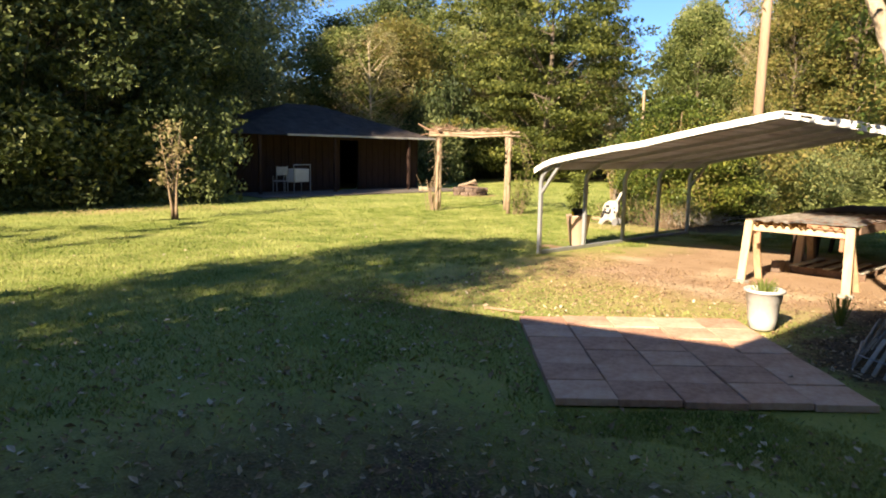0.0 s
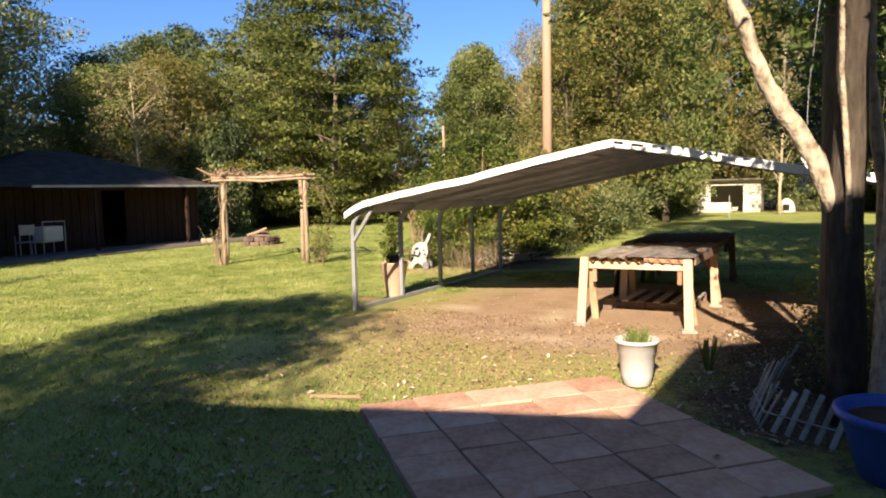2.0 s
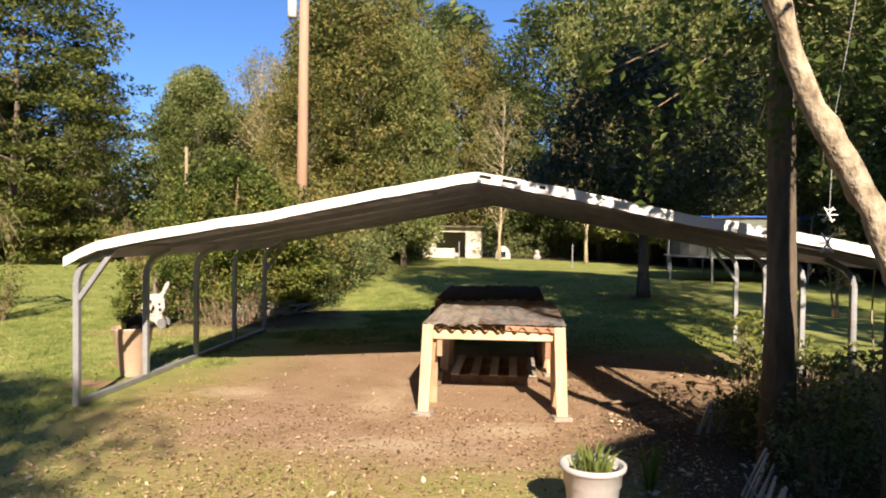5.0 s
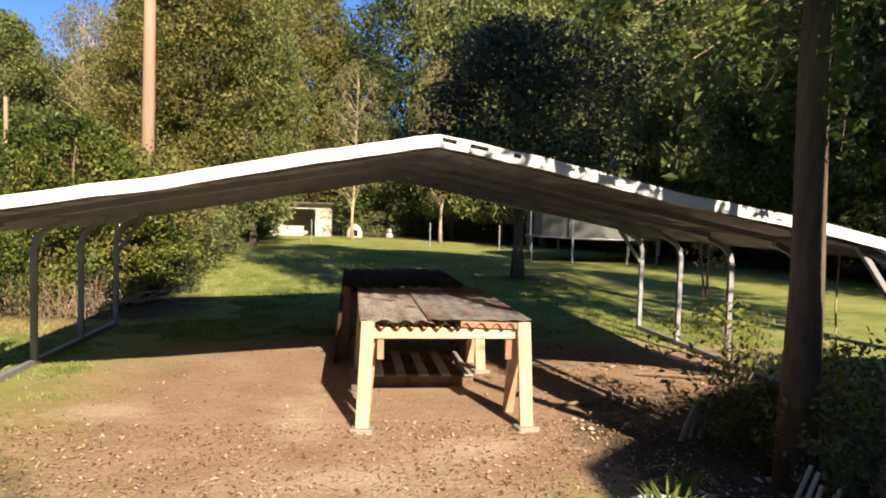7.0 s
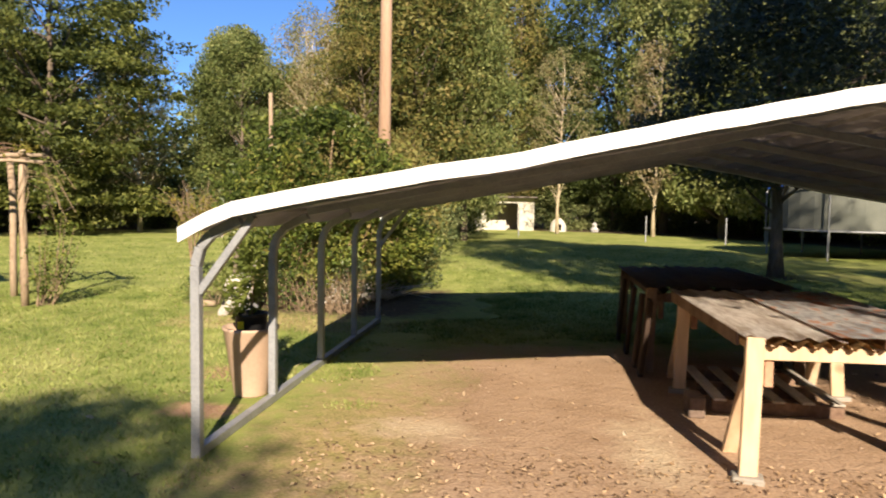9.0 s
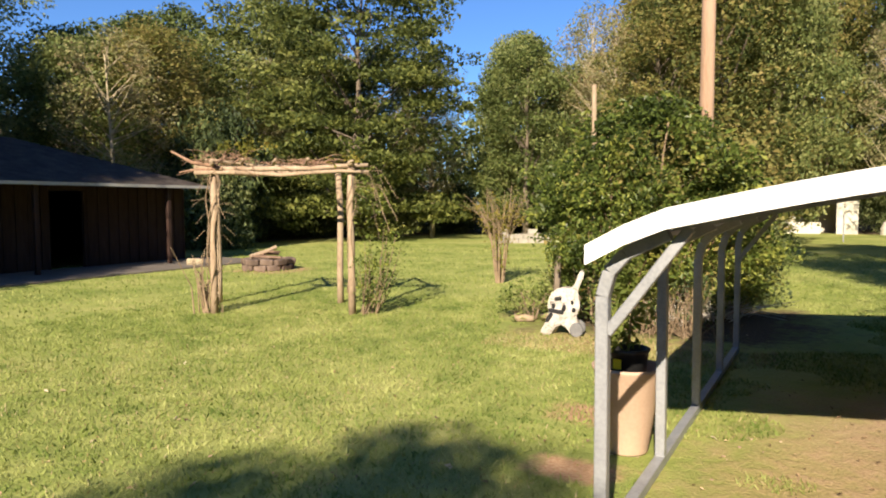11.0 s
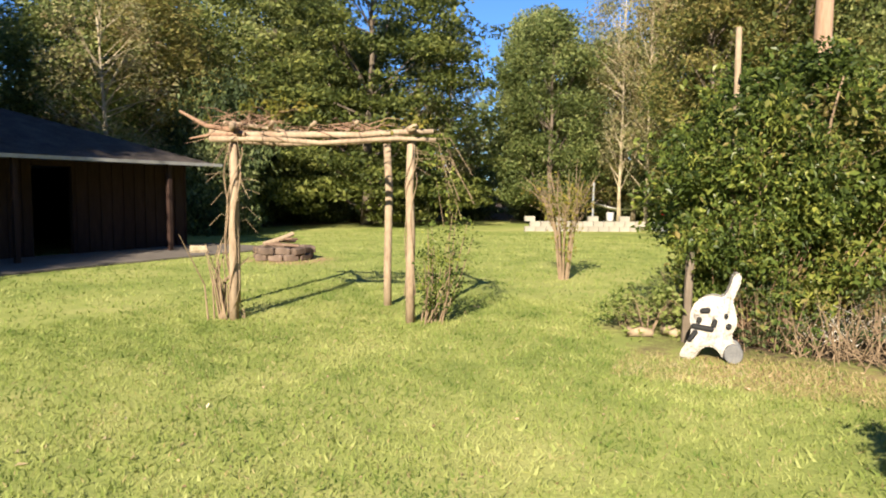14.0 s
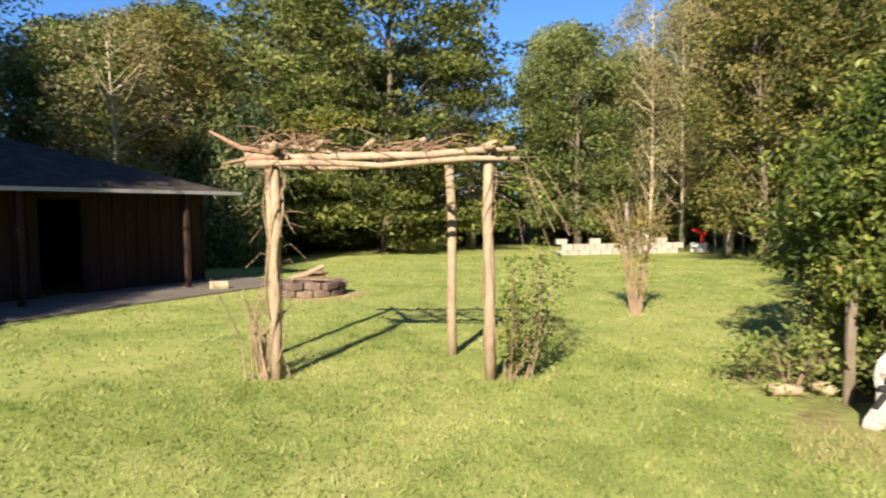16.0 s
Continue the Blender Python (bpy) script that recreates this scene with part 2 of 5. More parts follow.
def ground_material():
    """Mown lawn with worn bare earth under and before the carport, mulch under the garden trees, small bare spots and
    the house's shade painted into the near lawn.
    """
    m = bpy.data.materials.new("lawn_and_earth")
    m.use_nodes = True
    n, l = m.node_tree.nodes, m.node_tree.links
    b = n["Principled BSDF"]
    b.inputs["Roughness"].default_value = 0.95
    b.inputs["Specular IOR Level"].default_value = 0.15
    geo = n.new("ShaderNodeNewGeometry")
    sep = n.new("ShaderNodeSeparateXYZ")
    l.new(geo.outputs["Position"], sep.inputs[0])

    def noise_of(scale, detail=5):
        q = n.new("ShaderNodeTexNoise")
        q.inputs["Scale"].default_value, q.inputs["Detail"].default_value = scale, detail
        l.new(geo.outputs["Position"], q.inputs["Vector"])
        return q.outputs["Fac"]

    def calc(op, a, c=0.0, clamp=False):
        q = n.new("ShaderNodeMath")
        q.operation, q.use_clamp = op, clamp
        for i, v in enumerate((a, c)):
            if isinstance(v, (int, float)):
                q.inputs[i].default_value = v
            else:
                l.new(v, q.inputs[i])
        return q.outputs[0]

    def ramp(fac, *stops):
        r = n.new("ShaderNodeValToRGB")
        l.new(fac, r.inputs[0])
        e = r.color_ramp.elements
        while len(e) < len(stops):
            e.new(0.5)
        for i, (p, c) in enumerate(stops):
            e[i].position, e[i].color = p, (*c, 1)
        return r.outputs[0]

    def mixed(fac, a, c):
        q = n.new("ShaderNodeMix")
        q.data_type = "RGBA"
        l.new(fac, q.inputs[0])
        l.new(a, q.inputs[6])
        l.new(c, q.inputs[7])
        return q.outputs[2]

    big, mid, small, tiny = noise_of(0.35), noise_of(1.7), noise_of(9), noise_of(45, 3)

    def patch(cx, cy, rx, ry, edge=0.35, rag=0.9):
        """1 inside an uneven ellipse, 0 outside."""
        dx = calc("DIVIDE", calc("SUBTRACT", sep.outputs[0], cx), rx)
        dy = calc("DIVIDE", calc("SUBTRACT", sep.outputs[1], cy), ry)
        d = calc("SQRT", calc("ADD", calc("POWER", calc("ABSOLUTE", dx, 0.0), 4), calc("POWER", calc("ABSOLUTE", dy, 0.0), 4)), 0)
        d = calc("SQRT", d, 0)
        wob = calc("ADD", calc("MULTIPLY", calc("SUBTRACT", mid, 0.5), rag), calc("MULTIPLY", calc("SUBTRACT", small, 0.5), rag * 0.7))
        return calc("DIVIDE", calc("SUBTRACT", calc("ADD", 1.0, wob), d), edge, True)

    grass = mixed(calc("MULTIPLY", calc("SUBTRACT", small, 0.2), 1.3, True),
                  ramp(calc("ADD", calc("MULTIPLY", big, 0.55), calc("MULTIPLY", mid, 0.45)), (0.38, (0.12, 0.17, 0.035)), (0.5, (0.26, 0.29, 0.08)), (0.62, (0.36, 0.35, 0.125))),
                  ramp(tiny, (0.3, (0.15, 0.175, 0.045)), (0.5, (0.22, 0.25, 0.065)), (0.72, (0.33, 0.34, 0.12))))
    dirt = mixed(small, ramp(mid, (0.3, (0.22, 0.14, 0.085)), (0.7, (0.39, 0.275, 0.185))),
                 ramp(tiny, (0.35, (0.22, 0.14, 0.085)), (0.6, (0.39, 0.27, 0.17)), (0.75, (0.46, 0.36, 0.25))))
    mulch = ramp(tiny, (0.35, (0.04, 0.028, 0.018)), (0.55, (0.1, 0.07, 0.045)), (0.72, (0.2, 0.14, 0.09)))
    dry = mixed(mid, ramp(tiny, (0.35, (0.2, 0.155, 0.06)), (0.65, (0.42, 0.3, 0.155))), ramp(small, (0.35, (0.2, 0.19, 0.05)), (0.65, (0.38, 0.28, 0.14))))
    # dark olive grass mix: paints the house's shade into the near lawn
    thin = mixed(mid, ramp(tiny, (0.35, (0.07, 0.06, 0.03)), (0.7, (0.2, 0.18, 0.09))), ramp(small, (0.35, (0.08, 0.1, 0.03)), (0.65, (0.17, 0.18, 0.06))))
    pale = ramp(tiny, (0.3, (0.36, 0.27, 0.17)), (0.7, (0.54, 0.44, 0.3)))
    clay = ramp(tiny, (0.3, (0.3, 0.17, 0.09)), (0.7, (0.42, 0.28, 0.17)))
    out = grass
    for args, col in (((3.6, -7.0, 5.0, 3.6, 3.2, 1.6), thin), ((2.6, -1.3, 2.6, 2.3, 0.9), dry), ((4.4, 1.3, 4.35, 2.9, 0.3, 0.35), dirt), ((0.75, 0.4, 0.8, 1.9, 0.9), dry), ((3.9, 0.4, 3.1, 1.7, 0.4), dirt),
                      ((7.4, -1.0, 2.2, 2.6, 0.4), mulch), ((5.6, -7.2, 2.8, 1.9, 0.7), mulch), ((5.7, -1.4, 1.0, 2.4, 0.4), mulch), ((-1.2, 4.7, 1.5, 0.75, 0.7), dry),
                      ((-0.45, 0.9, 0.35, 0.22, 0.4), clay), ((-1.0, 6.8, 2.2, 1.9, 0.4), mulch), ((-11.1, 9.9, 1.1, 1.0, 0.6), clay), ((-11.6, -2.4, 1.4, 3.0, 1.3), clay),
                      ((8.2, 1.2, 1.5, 2.6, 0.6), dirt), ((1.2, 0.75, 0.6, 0.3, 1.2, 1.3), pale), ((2.75, 0.6, 0.28, 0.9, 1.0, 1.2), pale), ((3.1, -0.75, 0.9, 0.3, 1.3, 1.5), pale), ((1.9, -1.2, 1.3, 0.35, 1.4, 1.6), dry), ((4.0, -0.2, 0.5, 0.3, 1.0, 1.2), pale), ((-0.6, 2.0, 0.4, 0.3, 0.5), clay), ((7.2, 12.5, 1.2, 1.2, 0.8), mulch)):
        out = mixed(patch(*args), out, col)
    # forest floor beyond the lawn: distance from the yard's middle
    dx, dy = calc("DIVIDE", calc("SUBTRACT", sep.outputs[0], -2.0), 19.0), calc("DIVIDE", calc("SUBTRACT", sep.outputs[1], 12.0), 26.0)
    far = calc("MULTIPLY", calc("SUBTRACT", calc("ADD", calc("POWER", dx, 2), calc("POWER", dy, 2)), calc("ADD", 0.9, calc("MULTIPLY", mid, 0.3))), 8.0, True)
    out = mixed(far, out, mulch)
    l.new(out, b.inputs["Base Color"])
    bp = n.new("ShaderNodeBump")
    bp.inputs["Strength"].default_value, bp.inputs["Distance"].default_value = 0.7, 0.03
    l.new(calc("ADD", calc("MULTIPLY", small, 0.7), calc("MULTIPLY", tiny, 0.5)), bp.inputs["Height"])
    l.new(bp.outputs[0], b.inputs["Normal"])
    return m


M_GROUND = ground_material()


# ---- mesh helpers ----
def mesh_of(name, bm, mat, smooth=False):
    me = bpy.data.meshes.new(name)
    bm.to_mesh(me)
    bm.free()
    me.materials.append(mat)
    if smooth:
        for p in me.polygons:
            p.use_smooth = True
    return me


def part(name, bm, mat, parent=None, label="", smooth=False):
    ob = new(name, mesh_of(name, bm, mat, smooth))
    if parent:
        ob.parent = parent
    return tagged(ob, label)


def thing(name, label, category, group="", at=(0, 0, 0), rz=0, kind=""):
    ob = new(name)
    ob.matrix_basis = pose(*at, 0, 0, rz)
    return tagged(ob, label, category, group, kind)


def box(bm, size, at=(0, 0, 0), rot=None, bevel=0.0):
    """A box of that size centred at a point."""
    m = Matrix.Translation(at) @ (rot or Matrix.Identity(4)) @ Matrix.Diagonal((*size, 1))
    made = bmesh.ops.create_cube(bm, size=1, matrix=m)
    if bevel:
        edges = list({e for v in made["verts"] for e in v.link_edges})
        bmesh.ops.bevel(bm, geom=edges, offset=bevel, segments=1, affect="EDGES")
    return bm


def beam(bm, a, b, w, d, bevel=0.004, up=(0, 0, 1)):
    """A straight bar of section w x d from a to b."""
    a, b = Vector(a), Vector(b)
    z = (b - a).normalized()
    x = Vector(up).cross(z)
    if x.length < 1e-3:
        x = Vector((1, 0, 0))
    x.normalize()
    y = z.cross(x)
    rot = Matrix((x, y, z)).transposed().to_4x4()
    return box(bm, (w, d, (b - a).length), (a + b) / 2, rot, bevel)


def tube(bm, pts, radii, n=8, wob=0.0, rng=None, caps=True):
    """A round or knobbly limb along points."""
    pts = [Vector(p) for p in pts]
    if isinstance(radii, (int, float)):
        radii = [radii] * len(pts)
    rings = []
    x = None
    for i, p in enumerate(pts):
        d = (pts[min(i + 1, len(pts) - 1)] - pts[max(i - 1, 0)]).normalized()
        if x is None:
            x = d.orthogonal().normalized()
        x = (x - d * x.dot(d)).normalized()
        y = d.cross(x)
        ring = []
        for k in range(n):
            a = 2 * math.pi * k / n
            r = radii[i] * (1 + (rng.uniform(-wob, wob) if rng else 0))
            ring.append(bm.verts.new(p + (x * math.cos(a) + y * math.sin(a)) * r))
        rings.append(ring)
    for r0, r1 in zip(rings, rings[1:]):
        for k in range(n):
            bm.faces.new((r0[k], r0[(k + 1) % n], r1[(k + 1) % n], r1[k]))
    if caps:
        bm.faces.new(rings[0][::-1])
        bm.faces.new(rings[-1])
    return bm


def lathe(bm, profile, n=28, at=(0, 0, 0)):
    """A turned body from (radius, height) pairs; open unless it starts or ends at radius 0."""
    at = Vector(at)
    rings = []
    for r, z in profile:
        if r <= 1e-6:
            rings.append([bm.verts.new(at + Vector((0, 0, z)))])
        else:
            rings.append([bm.verts.new(at + Vector((r * math.cos(2 * math.pi * k / n), r * math.sin(2 * math.pi * k / n), z))) for k in range(n)])
    for a, b in zip(rings, rings[1:]):
        for k in range(n):
            q = [a[k % len(a)], a[(k + 1) % len(a)], b[(k + 1) % len(b)], b[k % len(b)]]
            q = [v for i, v in enumerate(q) if v not in q[:i]]
            if len(q) > 2:
                bm.faces.new(q)
    return bm


def leaf_cloud(name, centres, size, mat, parent=None, seed=1, up=0.3, four=False, label="", droop=0.0):
    """Many small leaves, one at each centre, as one mesh."""
    rng = np.random.default_rng(seed)
    c = np.asarray(centres, dtype=float)
    k = len(c)
    nrm = rng.normal(size=(k, 3))
    nrm[:, 2] = np.abs(nrm[:, 2]) + up
    nrm /= np.linalg.norm(nrm, axis=1)[:, None]
    t = np.cross(nrm, rng.normal(size=(k, 3)))
    t[:, 2] -= droop * np.linalg.norm(t, axis=1)
    t /= np.linalg.norm(t, axis=1)[:, None]
    s = np.cross(nrm, t)
    L = (size * rng.uniform(0.6, 1.35, k))[:, None]
    if four:
        fold = nrm * L * 0.12
        v = np.stack([c - t * L * 0.5, c + s * L * 0.27 + fold, c + t * L * 0.55, c - s * L * 0.27 + fold], 1)
        faces = np.arange(k * 4).reshape(k, 4)
    else:
        v = np.stack([c - t * L * 0.5, c + s * L * 0.42, c + t * L * 0.5 - s * L * 0.2], 1)
        faces = np.arange(k * 3).reshape(k, 3)
    me = bpy.data.meshes.new(name)
    me.from_pydata(v.reshape(-1, 3).tolist(), [], faces.tolist())
    me.materials.append(mat)
    ob = new(name, me)
    if parent:
        ob.parent = parent
    return tagged(ob, label)


def clumps(rng, centres, spread, per, flat=1.0):
    c = np.repeat(np.asarray(centres, float), per, axis=0)
    off = rng.normal(size=c.shape)
    off /= np.maximum(1, np.linalg.norm(off, axis=1)[:, None] / 1.6)
    return c + off * spread * np.array([1, 1, flat])


def make_tree(name, label, seed, height, radius, base, trunk_r, leafmat, n_clump=160, per=90, leaf=0.16, spread=0.5,
              shape="round", bark=M_BARK, layers=0, stems=1, flat=0.6, category="tree", at=(0, 0, 0), four=False, limbs=True):
    """Tapered trunk with limbs under a crown of many leaves in uneven clumps."""
    rng = np.random.default_rng(seed)
    root = thing(name, label, category, at=at)
    bm = bmesh.new()
    ch = height - base
    cents = []
    while len(cents) < n_clump:
        u = rng.uniform(0, 1)
        if shape == "cone":
            rr = radius * (1 - u) ** 0.75 + 0.15
        elif shape == "tall":
            rr = radius * math.sqrt(max(0.04, 1 - (2 * u - 0.85) ** 2 / 1.4))
        else:
            rr = radius * math.sqrt(max(0.03, 1 - (2 * u - 0.9) ** 2 / 1.25))
        a = rng.uniform(0, 2 * math.pi)
        lump = 1 + 0.22 * math.sin(3 * a + seed) * math.cos(5 * u + seed) + 0.15 * math.sin(7 * a + 9 * u)
        r = rr * lump * rng.uniform(0.25, 1) ** 0.45
        cents.append((r * math.cos(a), r * math.sin(a), base + ch * u))
    cents = np.array(cents)
    if layers:
        step = ch / layers
        cents[::2, 2] = (base + (np.round((cents[:, 2] - base) / step) + 0.25 * np.sin(2.5 * np.arctan2(cents[:, 1], cents[:, 0]) + seed)) * step - 0.09 * np.hypot(cents[:, 0], cents[:, 1]))[::2]
    lean = rng.uniform(-0.04, 0.04, 2) * height
    for s in range(stems):
        o = rng.uniform(-1, 1, 2) * (0.12 * radius if stems > 1 else 0)
        top = (lean[0] + o[0] * 5, lean[1] + o[1] * 5)
        k = 7
        pts = [(o[0] + (top[0] - o[0]) * (i / k) ** 1.3 + rng.uniform(-1, 1) * trunk_r * 0.5 * (i > 0), o[1] + (top[1] - o[1]) * (i / k) ** 1.3 + rng.uniform(-1, 1) * trunk_r * 0.5 * (i > 0), height * 0.9 * i / k) for i in range(k + 1)]
        radii = [trunk_r * (1.35 if i == 0 else 1) * (1 - 0.85 * i / k) for i in range(k + 1)]
        tube(bm, pts, radii, 8, 0.08, rng)
    if limbs:
        for c in cents[:: max(1, len(cents) // 34)]:
            z0 = max(base * 0.6, c[2] - ch * 0.22 * (0.5 + rng.uniform(0, 1)))
            f = (z0 / (height * 0.9)) ** 1.3
            a = Vector((lean[0] * f, lean[1] * f, z0))
            b = Vector(c)
            mid = a.lerp(b, 0.5) + Vector(rng.uniform(-0.15, 0.15, 3)) * radius * 0.4
            r0 = trunk_r * 0.32 * (1 - 0.6 * z0 / height)
            tube(bm, [a, mid, b], [r0, r0 * 0.6, r0 * 0.2], 5, caps=False)
    part("trunk", bm, bark, root, smooth=True)
    leaf_cloud("crown", clumps(rng, cents, spread * 0.93, per, flat), leaf, leafmat, root, seed, four=four)
    return root


def place(proto, x, y, s=1.0, rz=0.0, sz=None, label=""):
    ob = copy_thing(proto, pose(x, y, 0, 0, 0, rz) @ Matrix.Diagonal((s, s, sz or s, 1)))
    return tagged(ob, label)


# ---- ground ----
bm = bmesh.new()
xs = [-900, -200, -60, -30, -16, -8, -4, 0, 4, 8, 16, 30, 60, 200, 900]
grid = [[bm.verts.new((x, y, 0)) for x in xs] for y in xs]
for j in range(len(xs) - 1):
    for i in range(len(xs) - 1):
        bm.faces.new((grid[j][i], grid[j][i + 1], grid[j + 1][i + 1], grid[j + 1][i]))
ground = part("ground", bm, M_GROUND)
tagged(ground, "mown green lawn with worn bare earth and fallen leaves", "ground", kind="structure")

# ---- carport ----
carport = thing("carport", "open metal carport with white trim and galvanised square posts", "carport")
W, RIDGE, Y0, Y1 = 7.38, 2.13, -0.12, 5.12
half = [(-0.02, 1.36), (0.0, 1.38), (0.22, 1.5), (0.6, 1.585), (1.25, 1.7), (1.9, 1.8), (2.8, 1.99), (3.69, 2.15)]


def roof_z(x):
    x = x if x <= W / 2 else W - x
    for (a, za), (b, zb) in zip(half, half[1:]):
        if x <= b:
            return za + (zb - za) * (x - a) / (b - a)
    return half[-1][1]


def roof_sheet(x0, x1, name):
    """Ribbed sheet, its ribs running front to back."""
    bm = bmesh.new()
    prof = []
    x = x0
    while x < x1 - 0.01:
        for dx, dz in ((0, 0), (0.19, 0), (0.205, 0.018), (0.235, 0.018)):
            if x + dx < x1:
                prof.append((x + dx, roof_z(x + dx) + dz))
        x += 0.25
    prof.append((x1, roof_z(x1)))
    rows = []
    for y in (Y0, Y1):
        rows.append([bm.verts.new((x, y, z)) for x, z in prof])
    for i in range(len(prof) - 1):
        bm.faces.new((rows[0][i], rows[0][i + 1], rows[1][i + 1], rows[1][i]))
    bmesh.ops.solidify(bm, geom=bm.faces[:], thickness=0.006)
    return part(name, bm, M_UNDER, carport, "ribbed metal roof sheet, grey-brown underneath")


roof_sheet(-0.02, W / 2, "roof_sheet")
roof_sheet(W / 2, W + 0.02, "roof_sheet")
for y in (Y0 - 0.012, Y1 + 0.012):
    bm = bmesh.new()
    xs2 = [-0.04 + (W + 0.08) * i / 46 for i in range(47)]
    front, low, back = [], [], []
    rngt = np.random.default_rng(5)
    ring = []
    for x in xs2:
        z = roof_z(min(max(x, -0.02), W + 0.02)) + 0.028
        wv = rngt.uniform(-0.004, 0.004)
        ring.append([bm.verts.new((x, yy, zz + wv)) for yy, zz in ((y - 0.012, z), (y + 0.05 * (1 if y < 0 else -1), z + 0.004), (y + 0.012, z - 0.085), (y - 0.012, z - 0.085))])
    for a, b in zip(ring, ring[1:]):
        for k in range(4):
            bm.faces.new((a[k], a[(k + 1) % 4], b[(k + 1) % 4], b[k]))
    bm.faces.new(ring[0][::-1])
    bm.faces.new(ring[-1])
    part("fascia_trim", bm, M_WHITE, carport, "white metal edge trim, dented and stained")
for k in range(5):
    y = 1.22 * k
    for x, s in ((0, 1), (W, -1)):
        bm = bmesh.new()
        pts = [(x, y, 0.02), (x, y, 1.16), (x + s * 0.03, y, 1.27), (x + s * 0.1, y, 1.35), (x + s * 0.28, y, 1.44)]
        for a, b in zip(pts, pts[1:]):
            beam(bm, a, b, 0.057, 0.057, 0.004, up=(0, 1, 0))
        part("post", bm, M_GALV, carport)
        if k in (0, 4) or s > 0 and k == 4:
            bm = bmesh.new()
            beam(bm, (x + s * 0.02, y, 1.0), (x + s * 0.36, y, 1.46), 0.045, 0.045, 0.004, up=(0, 1, 0))
            part("brace", bm, M_GALV, carport)
    bm = bmesh.new()
    tube(bm, [(xx, y, roof_z(xx) - 0.04) for xx in (0.28, 1.25, 2.45, 3.69, 4.93, 6.13, 7.1)], 0.038, 4)
    part("roof_bow", bm, M_GALV, carport)
for k in range(5):
    bm = bmesh.new()
    y = 1.22 * k + 0.06
    plate = [bm.verts.new((W / 2 + x, yy, 2.16 + z)) for yy in (y, y + 0.012) for x, z in ((-0.42, -0.115), (-0.3, -0.125), (0, -0.06), (0.3, -0.125), (0.42, -0.115), (0, -0.035))]
    bm.faces.new(plate[:6])
    bm.faces.new(plate[6:][::-1])
    for q in range(6):
        bm.faces.new((plate[q], plate[q + 6], plate[(q + 1) % 6 + 6], plate[(q + 1) % 6]))
    part("ridge_gusset", bm, M_GALV, carport, "grey ridge plate")
# slots drawn as near-black bars on the trim, their shade in the colour
for x, w in ((3.77, 0.1), (3.98, 0.13), (4.25, 0.05)):
    bm = bmesh.new()
    beam(bm, (x - w / 2, Y0 - 0.027, roof_z(x - w / 2) - 0.003), (x + w / 2, Y0 - 0.027, roof_z(x + w / 2) - 0.003), 0.026, 0.004, 0, up=(0, 1, 0))
    part("trim_slot", bm, M_HOLESHADE, carport, "dark slot in the trim")
bm = bmesh.new()
tube(bm, [(7.2, 0.45, 1.4), (7.18, 0.44, 0.95), (7.22, 0.46, 0.6), (7.12, 0.43, 0.15)], 0.008, 5)
part("rope", bm, M_PALEBARK, carport, "pale frayed rope")
for x in (0, W):
    bm = bmesh.new()
    beam(bm, (x, -0.03, 0.03), (x, 4.91, 0.03), 0.06, 0.06, 0.004)
    part("base_rail", bm, M_GALV, carport)


